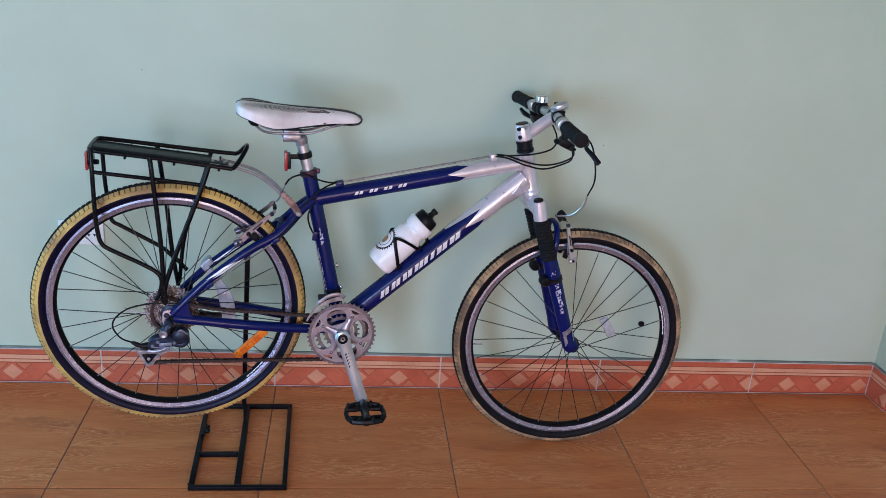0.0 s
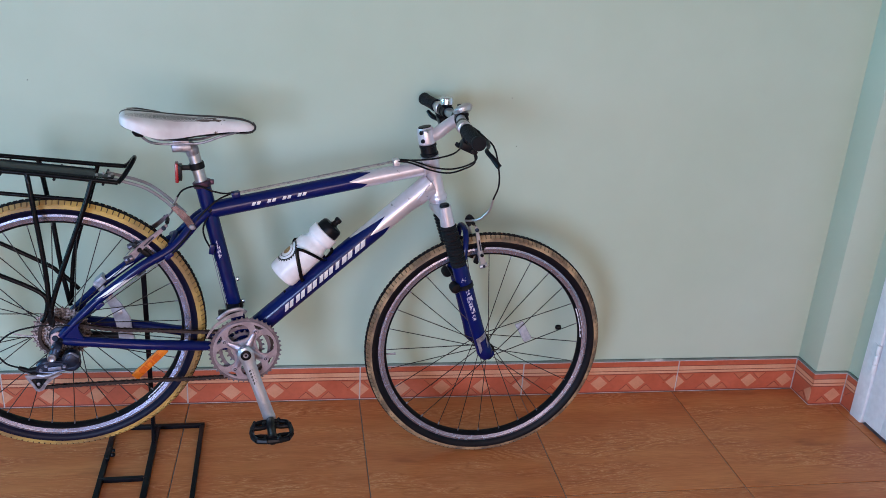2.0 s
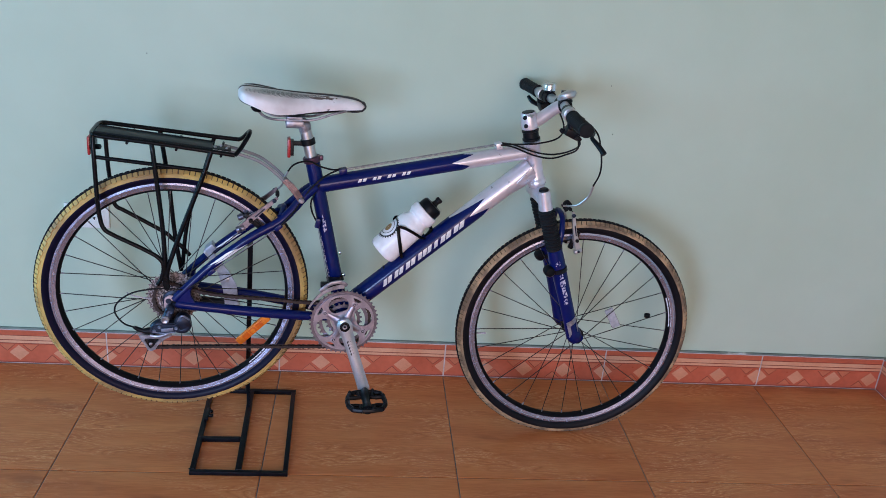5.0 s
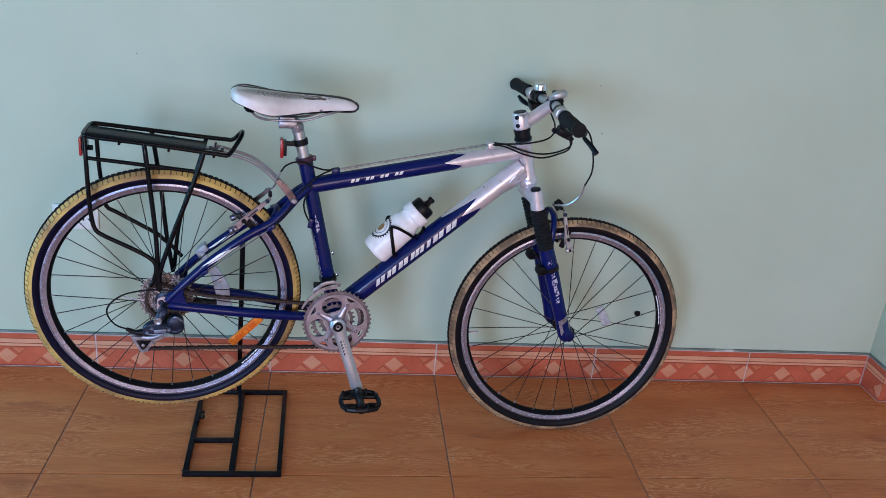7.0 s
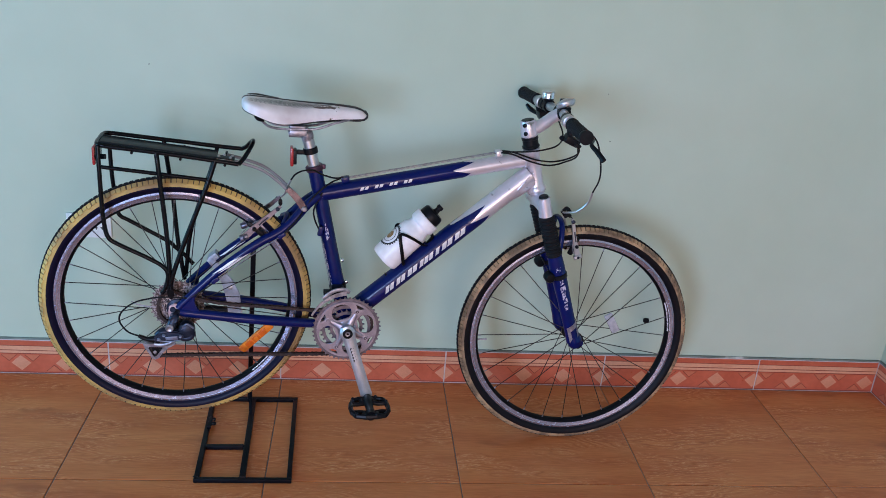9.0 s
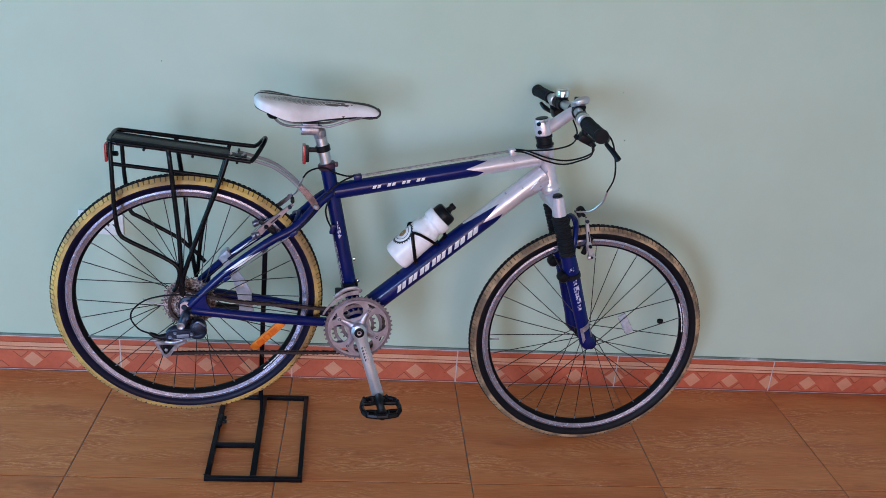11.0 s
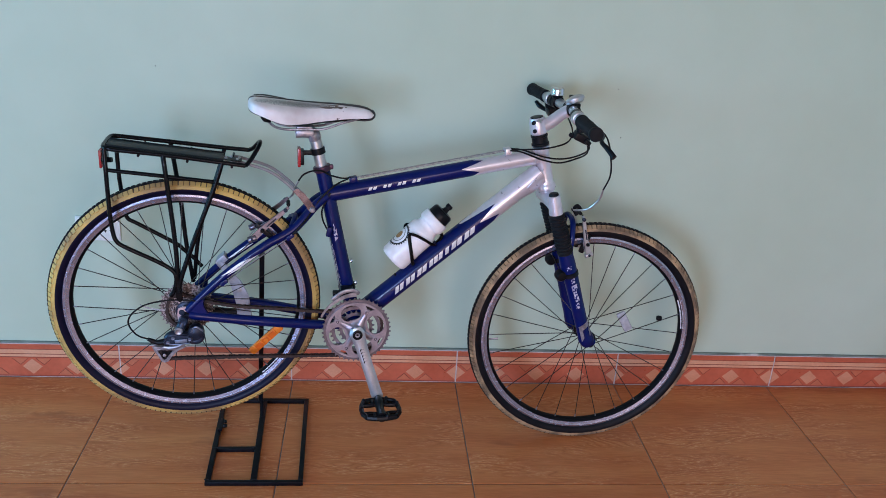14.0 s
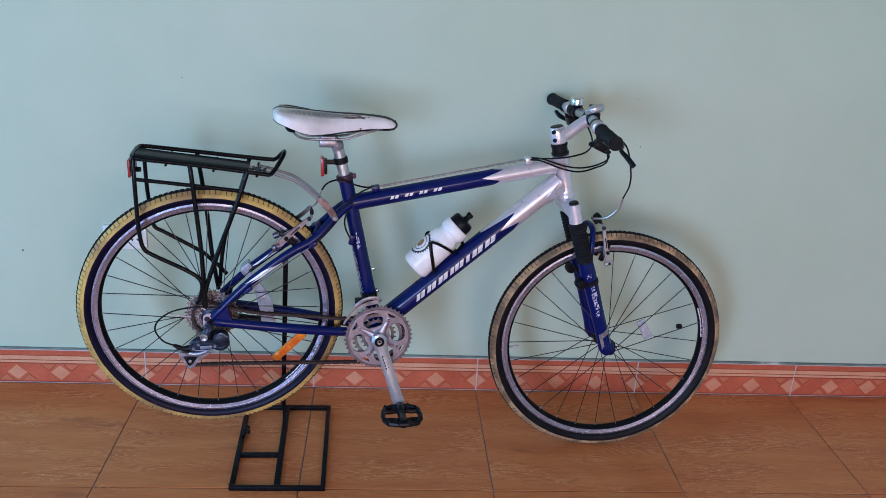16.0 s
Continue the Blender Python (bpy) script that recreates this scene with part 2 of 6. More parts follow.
def saddle_vinyl():
    """White vinyl with a print of small dark dots along the middle, thinning out to the sides, and scuffs."""
    m, n, b = node_mat("printed_saddle_vinyl", 0.4)
    co = n.nodes.new("ShaderNodeTexCoord").outputs["Object"]
    sep = n.nodes.new("ShaderNodeSeparateXYZ")
    n.links.new(co, sep.inputs["Vector"])

    def calc(op, a, c=None, d=None):
        k = n.nodes.new("ShaderNodeMath")
        k.operation = op
        for i, v in enumerate((a, c, d)):
            if v is None:
                continue
            if isinstance(v, (int, float)):
                k.inputs[i].default_value = v
            else:
                n.links.new(v, k.inputs[i])
        return k.outputs[0]

    x, y = sep.outputs["X"], sep.outputs["Y"]
    # a staggered lattice of dots
    s1 = calc("SINE", calc("MULTIPLY", calc("ADD", x, y), 2 * math.pi / 0.0058))
    s2 = calc("SINE", calc("MULTIPLY", calc("SUBTRACT", x, y), 2 * math.pi / 0.0058))
    lattice = calc("ADD", s1, s2)
    # the printed field: a long leaf shape
    fx = calc("DIVIDE", calc("SUBTRACT", x, 0.268), 0.098)
    mid = calc("SUBTRACT", 0.036, calc("MULTIPLY", calc("SUBTRACT", x, 0.17), 0.15))
    fy = calc("DIVIDE", calc("SUBTRACT", calc("ABSOLUTE", y), mid), calc("SUBTRACT", 0.0265, calc("MULTIPLY", calc("SUBTRACT", x, 0.17), 0.10)))
    r2 = calc("ADD", calc("MULTIPLY", fx, fx), calc("MULTIPLY", fy, fy))
    inside = calc("SUBTRACT", 1.0, r2)
    cut = calc("SUBTRACT", 0.80, calc("MULTIPLY", inside, 1.7))
    dots = calc("MULTIPLY", calc("GREATER_THAN", lattice, cut), calc("GREATER_THAN", inside, 0.02))
    scuff = noise_node(n, 130, 5, co, (0.55, 1.0, 1.0))
    sx = calc("DIVIDE", calc("SUBTRACT", x, 0.345), 0.046)
    sy = calc("DIVIDE", calc("ADD", y, 0.014), 0.014)
    near = calc("SUBTRACT", 1.0, calc("ADD", calc("MULTIPLY", sx, sx), calc("MULTIPLY", sy, sy)))
    scuffs = calc("GREATER_THAN", calc("ADD", scuff, calc("MULTIPLY", calc("MAXIMUM", near, -0.6), 0.30)), 0.72)
    base = ramp(n, noise_node(n, 16, 5, co), [(0.32, (0.58, 0.51, 0.52)), (0.62, (0.76, 0.72, 0.73))])
    c = mix(n, dots, base, (0.075, 0.07, 0.075))
    c = mix(n, scuffs, c, (0.10, 0.065, 0.055))
    n.links.new(c, b.inputs["Base Color"])
    bump(n, b, noise_node(n, 900, 2, co), 0.1, 0.0004)
    return m


M_SADDLE = saddle_vinyl()


# ---- mesh helpers ----
def part(name, bm, material, parent=None, label="", smooth=True):
    """Links a bmesh as one mesh object, under a thing or a part if one is given."""
    me = bpy.data.meshes.new(name)
    bmesh.ops.recalc_face_normals(bm, faces=bm.faces)
    bm.to_mesh(me)
    bm.free()
    for k in material if isinstance(material, (list, tuple)) else [material]:
        me.materials.append(k)
    if smooth:
        me.shade_smooth()
        me.set_sharp_from_angle(angle=radians(38))
    ob = new(name, me)
    if parent:
        ob.parent = parent
    if label:
        tagged(ob, label)
    return ob


def empty(name, m, label, category, group="", kind=""):
    ob = new(name)
    ob.empty_display_size = 0.05
    ob.matrix_world = m
    return tagged(ob, label, category, group, kind)


def box(bm, lo, hi, bevel=0.0, m=None, index=0):
    c = [(a + b) / 2 for a, b in zip(lo, hi)]
    s = [b - a for a, b in zip(lo, hi)]
    mat = Matrix.Translation(c) @ Matrix.Diagonal((*s, 1))
    if m is not None:
        mat = m @ mat
    sub = bmesh.new()
    bmesh.ops.create_cube(sub, size=1, matrix=mat)
    if bevel:
        bmesh.ops.bevel(sub, geom=sub.edges[:], offset=bevel, segments=2, affect="EDGES", profile=0.6)
    for f in sub.faces:
        f.material_index = index
    tmp = bpy.data.meshes.new("tmp")
    sub.to_mesh(tmp)
    sub.free()
    bm.from_mesh(tmp)
    bpy.data.meshes.remove(tmp)
    return bm


def glide(points, steps=6):
    """A smooth line through the points."""
    p = [Vector(q) for q in points]
    if len(p) < 3:
        return p
    q = [2 * p[0] - p[1], *p, 2 * p[-1] - p[-2]]
    out = []
    for i in range(1, len(q) - 2):
        for k in range(steps):
            t = k / steps
            a, b, c, d = q[i - 1 : i + 3]
            out.append(0.5 * (2 * b + (c - a) * t + (2 * a - 5 * b + 4 * c - d) * t * t + (3 * b - a - 3 * c + d) * t**3))
    return out + [p[-1]]


def sweep(bm, line, radius, segs=10, closed=False, flat=1.0, up=None, index=0):
    """A tube along a line; radius is one number or one for each point. flat squeezes it along up."""
    line = [Vector(p) for p in line]
    n = len(line)
    rs = list(radius) if isinstance(radius, (list, tuple)) else [radius] * n
    if len(rs) != n:
        rs = [float(np.interp(i / (n - 1), np.linspace(0, 1, len(rs)), rs)) for i in range(n)]
    tang = []
    for i in range(n):
        a, b = (line[i - 1], line[(i + 1) % n]) if closed else (line[max(i - 1, 0)], line[min(i + 1, n - 1)])
        tang.append((b - a).normalized())
    side = Vector(up) if up else Vector((0, 1, 0))
    if abs(side.dot(tang[0])) > 0.95:
        side = Vector((1, 0, 0))
    rings = []
    for i in range(n):
        side = (side - tang[i] * side.dot(tang[i])).normalized()
        other = tang[i].cross(side)
        rings.append([bm.verts.new(line[i] + rs[i] * (side * flat * math.cos(k * 2 * math.pi / segs) + other * math.sin(k * 2 * math.pi / segs))) for k in range(segs)])
    for i in range(n if closed else n - 1):
        a, b = rings[i], rings[(i + 1) % n]
        for k in range(segs):
            bm.faces.new((a[k], a[(k + 1) % segs], b[(k + 1) % segs], b[k])).material_index = index
    if not closed:
        bm.faces.new(rings[0][::-1]).material_index = index
        bm.faces.new(rings[-1]).material_index = index
    return bm


def lathe(bm, profile, segs=32, m=None, index=0, ring=False):
    """Turns (radius, height) pairs about the local y axis. ring: the profile is a closed loop."""
    m = m or Matrix()
    rings = []
    for r, h in profile:
        rings.append([bm.verts.new(m @ Vector((r * math.cos(a), h, r * math.sin(a)))) for a in np.linspace(0, 2 * math.pi, segs, endpoint=False)])
    pairs = list(zip(rings, rings[1:]))
    if ring:
        pairs.append((rings[-1], rings[0]))
    for j, (a, b) in enumerate(pairs):
        for k in range(segs):
            f = bm.faces.new((a[k], a[(k + 1) % segs], b[(k + 1) % segs], b[k]))
            f.material_index = index[j] if isinstance(index, (list, tuple)) else index
    if not ring:
        for r in (rings[0], rings[-1]):
            bm.faces.new(r).material_index = index[0] if isinstance(index, (list, tuple)) else index
    return bm


def along(a, b):
    """A pose whose y axis runs from a to b, with its origin at a."""
    a, b = Vector(a), Vector(b)
    return Matrix.Translation(a) @ (b - a).to_track_quat("Y", "Z").to_matrix().to_4x4()


def plate(bm, pts, y0, y1, index=0, m=None):
    """A flat plate: an outline in x and z, between two depths."""
    m = m or Matrix()
    a = [bm.verts.new(m @ Vector((x, y0, z))) for x, z in pts]
    b = [bm.verts.new(m @ Vector((x, y1, z))) for x, z in pts]
    faces = [bm.faces.new(a), bm.faces.new(b[::-1])]
    for k in range(len(pts)):
        j = (k + 1) % len(pts)
        faces.append(bm.faces.new((a[k], b[k], b[j], a[j])))
    for f in faces:
        f.material_index = index
    return bm


def decal(bm, a, b, r, s0, s1, a0, a1, slant=0.0, n=3, k=5, thick=0.0006, up=(0, 1, 0)):
    """A thin patch laid on a tube from a to b: s along it in metres, angles round it in degrees."""
    a, b = Vector(a), Vector(b)
    t = (b - a).normalized()
    side = (Vector(up) - t * t.dot(Vector(up))).normalized()
    other = t.cross(side)
    grid = []
    for i in range(n + 1):
        row = []
        for j in range(k + 1):
            ang = radians(a0 + (a1 - a0) * j / k)
            s = s0 + (s1 - s0) * i / n + slant * (j / k - 0.5)
            row.append(bm.verts.new(a + t * s + (r + thick) * (side * math.cos(ang) + other * math.sin(ang))))
        grid.append(row)
    for i in range(n):
        for j in range(k):
            bm.faces.new((grid[i][j], grid[i + 1][j], grid[i + 1][j + 1], grid[i][j + 1]))
    return bm


# ---- the room ----
T = 0.511            # tile pitch
X_LEFT, X_RIGHT, Y_BACK, H = -5.2, 1.556, -4.5, 2.7
FACE = -0.012        # the face of the skirting tiles
TS = 0.5084          # their pitch
Y_WALL = -0.004       # the painted face; the skirting tiles stand proud of it
TH = 0.15


def wall(name, lo, hi, holes=(), axis="x"):
    """A wall with rectangular openings that go right through. holes: (a0, a1, z0, z1) along the axis."""
    bm = bmesh.new()
    k = 0 if axis == "x" else 1
    cuts = sorted({lo[k], hi[k], *[v for h in holes for v in h[:2]]})
    zs = sorted({lo[2], hi[2], *[v for h in holes for v in h[2:]]})
    for a0, a1 in zip(cuts, cuts[1:]):
        for z0, z1 in zip(zs, zs[1:]):
            ca, cz = (a0 + a1) / 2, (z0 + z1) / 2
            if any(h[0] < ca < h[1] and h[2] < cz < h[3] for h in holes):
                continue
            l, g = list(lo), list(hi)
            l[k], g[k], l[2], g[2] = a0, a1, z0, z1
            box(bm, l, g)
    bmesh.ops.remove_doubles(bm, verts=bm.verts, dist=1e-5)
    seen = {}
    for f in bm.faces:
        seen.setdefault(tuple(round(v, 4) for v in f.calc_center_median()), []).append(f)
    bmesh.ops.delete(bm, geom=[f for fs in seen.values() if len(fs) > 1 for f in fs], context="FACES_ONLY")
    return tagged(part(name, bm, M_WALL, smooth=False), "pale green painted plaster wall with faint marks", "wall", kind="structure")


DOOR = (-1.06, -0.175, 2.09)
wall("wall_north", (X_LEFT - TH, Y_WALL, 0), (X_RIGHT + TH, Y_WALL + TH, H))
# the right-hand opening is invented, to hold the warm fill lamp
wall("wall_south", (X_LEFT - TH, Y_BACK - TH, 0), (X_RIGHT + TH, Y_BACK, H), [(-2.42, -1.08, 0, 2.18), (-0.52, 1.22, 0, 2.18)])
wall("wall_west", (X_LEFT - TH, Y_BACK, 0), (X_LEFT, Y_WALL, H), [(-2.05, -0.55, 0.60, 1.90)], "y")
wall("wall_east", (X_RIGHT, Y_BACK, 0), (X_RIGHT + TH, Y_WALL, H), [(DOOR[0], DOOR[1], 0, DOOR[2])], "y")
bm = bmesh.new()
box(bm, (1.441, -0.109, 0), (X_RIGHT + 0.05, Y_WALL + 0.02, H), 0.004)
tagged(part("wall_pier", bm, M_WALL), "pale green painted corner pier beside the white door", "wall", kind="structure")
bm = bmesh.new()
box(bm, (X_LEFT - TH, Y_BACK - TH, H), (X_RIGHT + TH, Y_WALL + TH, H + 0.12))
tagged(part("ceiling", bm, M_CEIL), "plain cream painted ceiling", "ceiling", kind="structure")
bm = bmesh.new()
box(bm, (X_LEFT - 6, Y_BACK - 9, -0.2), (X_RIGHT + 4, Y_WALL + TH, -0.003))
floor = tagged(part("floor", bm, M_GROUT, smooth=False), "floor of reddish wood-look ceramic tiles with dark joints", "floor", kind="structure")


def skirting_mesh(length, start):
    """A glazed skirting tile: bands above, a row of diamonds below; start: where the pattern begins."""
    bm = bmesh.new()
    g = 0.0021
    L = length - g
    box(bm, (g, 0, 0.0022), (L, 0.0085, 0.1110), 0.0012)
    e = -0.0005
    for z0, z1, k in ((0.0800, 0.0932, 1), (0.0694, 0.0775, 1), (0.0932, 0.0950, 3), (0.0775, 0.0800, 3), (0.0666, 0.0694, 3), (0.0036, 0.0066, 3)):
        plate(bm, [(g, z0), (L, z0), (L, z1), (g, z1)], e, 0.002, k)
    step, zc, hw, hh = TS / 4, 0.0365, 0.0285, 0.0255
    k = -1
    while k * step - start < length + step:
        xc = k * step - start

        def clip(pts, index, depth):
            out = []
            for x, z in pts:
                out.append((min(max(x, g), L), z))
            if max(p[0] for p in out) - min(p[0] for p in out) > 0.003:
                keep = [p for n, p in enumerate(out) if p != out[n - 1]]
                if len(keep) > 2:
                    plate(bm, keep, depth, 0.002, index)

        if g < xc - hw and xc + hw < L:
            clip([(xc - hw, zc), (xc, zc - hh), (xc + hw, zc), (xc, zc + hh)], 4, e * 1.4)
        elif xc - hw < L and xc + hw > g:
            if xc < g + hw:
                f = max(0.0, (g - xc) / hw)
                clip([(g, zc - hh * (1 - f)), (xc + hw, zc), (g, zc + hh * (1 - f))], 4, e * 1.4)
            else:
                f = (xc - L) / hw
                if f >= 0:
                    clip([(xc - hw, zc), (L, zc - hh * (1 - f)), (L, zc + hh * (1 - f))], 4, e * 1.4)
                else:
                    clip([(xc - hw, zc), (xc, zc - hh), (L, zc - hh * (1 + f)), (L, zc + hh * (1 + f)), (xc, zc + hh)], 4, e * 1.4)
        up = -1 if k % 2 else 1
        for sgn in (-1, 1):
            # a small triangle on each shoulder of the diamond, drawn by thin brown lines
            bx, bz = xc + sgn * 0.034, zc + up * 0.0270
            tip = (bx, zc + up * 0.006)
            for q in ((bx - 0.022, bz), (bx + 0.022, bz)):
                if g < min(q[0], bx) - 0.002 and max(q[0], bx) + 0.002 < L:
                    dx, dz = q[0] - tip[0], q[1] - tip[1]
                    d = math.hypot(dx, dz)
                    nx, nz = -dz / d * 0.0010, dx / d * 0.0010
                    plate(bm, [(tip[0] + nx, tip[1] + nz), (q[0] + nx, q[1] + nz), (q[0] - nx, q[1] - nz), (tip[0] - nx, tip[1] - nz)], e * 1.2, 0.002, 3)
            if g < bx - 0.02 and bx + 0.02 < L:
                plate(bm, [(bx - 0.020, bz), tip, (bx + 0.020, bz)][:: 1 if up > 0 else -1], e, 0.002, 5)
        k += 1
    bmesh.ops.recalc_face_normals(bm, faces=bm.faces)
    me = bpy.data.meshes.new("skirting_tile")
    bm.to_mesh(me)
    bm.free()
    for k in (M_SKIRT, M_SKIRT_BAND, M_SKIRT, M_SKIRT_LINE, M_SKIRT_PEACH, M_SKIRT_ORANGE):
        me.materials.append(k)
    return me


# the bed of white grout behind the tiles is the baseboard; the grey-green sealant runs along its top
bm = bmesh.new()
box(bm, (X_LEFT, FACE + 0.0015, 0), (1.4345, Y_WALL + 0.004, 0.1136))
box(bm, (1.4345, -0.1155, 0), (1.445, Y_WALL, 0.1136))
box(bm, (1.445, -0.1155, 0), (1.5495, -0.105, 0.1136))
box(bm, (1.5495, DOOR[1], 0), (1.558, -0.105, 0.1136))
baseboard = tagged(part("baseboard", bm, M_WGROUT, smooth=False), "skirting of terracotta tiles with peach diamonds and white joints", "skirting", kind="structure")
bm = bmesh.new()
box(bm, (X_LEFT, FACE + 0.0005, 0.1136), (1.433, Y_WALL + 0.003, 0.1192), 0.001)
box(bm, (1.4325, -0.117, 0.1136), (1.444, FACE + 0.004, 0.1192), 0.001)
box(bm, (1.444, -0.117, 0.1136), (1.550, -0.107, 0.1192), 0.001)
box(bm, (1.5485, DOOR[1], 0.1136), (1.558, -0.117, 0.1192), 0.001)
part("sealant_bead", bm, M_SEAL, baseboard, "grey-green sealant bead")
JOINTS = (-1.0325, -0.5215, -0.0115, 0.5010, 1.0190)   # where the long tiles meet; farther off they follow at one pitch
long_tiles = {}
xs = [JOINTS[0] - k * TS for k in range(8, 0, -1)] + list(JOINTS)
for x0, x1 in zip(xs, xs[1:]):
    w = round(x1 - x0, 4)
    if w not in long_tiles:
        long_tiles[w] = skirting_mesh(w, 0.0)
    ob = new("skirting_tile", long_tiles[w])
    ob.parent, ob.location = baseboard, (x0, FACE, 0)
for length, start, m in (
    (1.4335 - JOINTS[-1], 0.0, pose(JOINTS[-1], FACE, 0)),
    (0.106, 0.03, pose(1.4335, FACE, 0, 0, 0, -90)),
    (0.114, 0.051, pose(1.4340, -0.1175, 0)),
    (0.056, 0.02, pose(1.5480, -0.1175, 0, 0, 0, -90)),
):
    ob = new("skirting_tile", skirting_mesh(length, start))
    ob.parent, ob.matrix_basis = baseboard, m

# the white door in the east wall
bm = bmesh.new()
y1, y0, zt = DOOR[1], DOOR[0], DOOR[2]
box(bm, (X_RIGHT - 0.012, y1 - 0.055, 0), (X_RIGHT + TH, y1, zt), 0.003)
box(bm, (X_RIGHT - 0.012, y0, 0), (X_RIGHT + TH, y0 + 0.055, zt), 0.003)
box(bm, (X_RIGHT - 0.012, y0 + 0.055, zt - 0.055), (X_RIGHT + TH, y1 - 0.055, zt), 0.003)
door = tagged(part("door_1", bm, M_DOORWHITE), "white painted panel door, closed, in a white frame", "door", kind="structure")
bm = bmesh.new()
ya, yb = y0 + 0.058, y1 - 0.058
xf = X_RIGHT - 0.006
for lo, hi in (((xf, ya, 0.012), (xf + 0.04, ya + 0.10, zt - 0.058)), ((xf, yb - 0.085, 0.012), (xf + 0.04, yb, zt - 0.058)), ((xf, ya + 0.10, 0.012), (xf + 0.04, yb - 0.085, 0.16)),
               ((xf, ya + 0.10, 0.95), (xf + 0.04, yb - 0.085, 1.07)), ((xf, ya + 0.10, zt - 0.19), (xf + 0.04, yb - 0.085, zt - 0.058))):
    box(bm, lo, hi, 0.003)
leaf = part("door_leaf", bm, M_DOORWHITE, door)
for z0, z1 in ((0.16, 0.95), (1.07, zt - 0.19)):
    bm = bmesh.new()
    box(bm, (xf + 0.018, ya + 0.10, z0), (xf + 0.030, yb - 0.085, z1))
    box(bm, (xf + 0.010, ya + 0.14, z0 + 0.04), (xf + 0.020, yb - 0.125, z1 - 0.04), 0.006)
    part("panel", bm, M_DOORWHITE, leaf)
for zc in (0.225, 1.1, 1.85):
    bm = bmesh.new()
    for k in range(3):
        lathe(bm, [(0.0062, 0.0), (0.0068, 0.001), (0.0068, 0.030), (0.0062, 0.031)], 12, pose(X_RIGHT - 0.016, y1 - 0.0565, zc - 0.048 + k * 0.032, 90))
    box(bm, (X_RIGHT - 0.0135, y1 - 0.054, zc - 0.045), (X_RIGHT - 0.011, y1 - 0.030, zc + 0.045))
    part("hinge", bm, M_DOORWHITE, door, "white-painted butt hinge")

# the window of the west wall and the frames of the doorways, all behind or beside the camera; the second doorway is
# added for the warm fill
bm = bmesh.new()
for lo, hi in (((X_LEFT - 0.11, -2.05, 0.60), (X_LEFT - 0.05, -0.55, 0.66)), ((X_LEFT - 0.11, -2.05, 1.84), (X_LEFT - 0.05, -0.55, 1.90)), ((X_LEFT - 0.11, -2.05, 0.66), (X_LEFT - 0.05, -1.99, 1.84)),
               ((X_LEFT - 0.11, -0.61, 0.66), (X_LEFT - 0.05, -0.55, 1.84)), ((X_LEFT - 0.11, -1.33, 0.66), (X_LEFT - 0.05, -1.27, 1.84))):
    box(bm, lo, hi, 0.004)
tagged(part("window_1", bm, M_DOORWHITE), "white painted window frame with two open lights", "window", kind="structure")
for name, x0, x1 in (("door_2", -2.42, -1.08), ("fill_doorway", -0.52, 1.22)):
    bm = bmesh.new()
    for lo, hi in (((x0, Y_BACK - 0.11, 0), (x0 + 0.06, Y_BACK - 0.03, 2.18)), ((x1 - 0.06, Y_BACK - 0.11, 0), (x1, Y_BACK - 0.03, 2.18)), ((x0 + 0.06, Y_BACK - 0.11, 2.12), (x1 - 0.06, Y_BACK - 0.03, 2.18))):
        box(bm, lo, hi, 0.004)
    tagged(part(name, bm, M_DOORWHITE), "white painted frame of an unseen open doorway", "door", kind="structure")

# the socket on the wall behind the rear wheel
socket = empty("wall_socket", pose(-1.060, Y_WALL, 0.484), "white plastic wall socket plate on the green wall", "socket")
bm = bmesh.new()
box(bm, (-0.061, -0.009, -0.036), (0.061, 0.0, 0.036), 0.003)
part("plate", bm, M_SOCKET, socket)
for dx in (-0.028, 0.028):
    bm = bmesh.new()
    box(bm, (dx - 0.020, -0.0105, -0.022), (dx + 0.020, -0.0085, 0.022), 0.001)
    part("insert", bm, M_SOCKET, socket)
    for sx, sz in ((-0.008, -0.006), (0.008, -0.006), (0, 0.010)):
        bm = bmesh.new()
        plate(bm, [(dx + sx - 0.0045, sz + 0.004), (dx + sx + 0.0045, sz + 0.004), (dx + sx + 0.001, sz - 0.005)], -0.0112, -0.0100)
        part("slot", bm, M_HOLE, socket, "dark slot")

# small nail holes that the wall keeps
for x, z, r in ((-0.875, 0.949, 0.0016), (0.411, 0.807, 0.0018), (-1.354, 0.432, 0.0030), (0.386, 0.944, 0.0014)):
    bm = bmesh.new()
    lathe(bm, [(r, 0), (r, -0.0012), (r * 0.5, -0.0022)], 8)
    ob = part("nail", bm, M_MARK)
    ob.location = (x, Y_WALL, z)
    tagged(ob, "small dark nail head in the green wall", "nail", "nails in the wall")

# ---- the bicycle ----
bike = empty("bicycle", pose(-0.740, -0.392, 0.440, -2, 0, 5.95), "dark blue and silver mountain bicycle with a black rear rack", "bicycle")
BB = Vector((0.413, 0, -0.0625))
HUB_F = Vector((1.0445, 0, -0.1165))


def tube(name, pts, r, mat, parent, label="", segs=12, smooth_line=True, flat=1.0, up=None):
    bm = bmesh.new()
    sweep(bm, glide(pts) if smooth_line else pts, r, segs, flat=flat, up=up)
    return part(name, bm, mat, parent, label)


def mirror(pts):
    return [(x, -y, z) for x, y, z in pts]


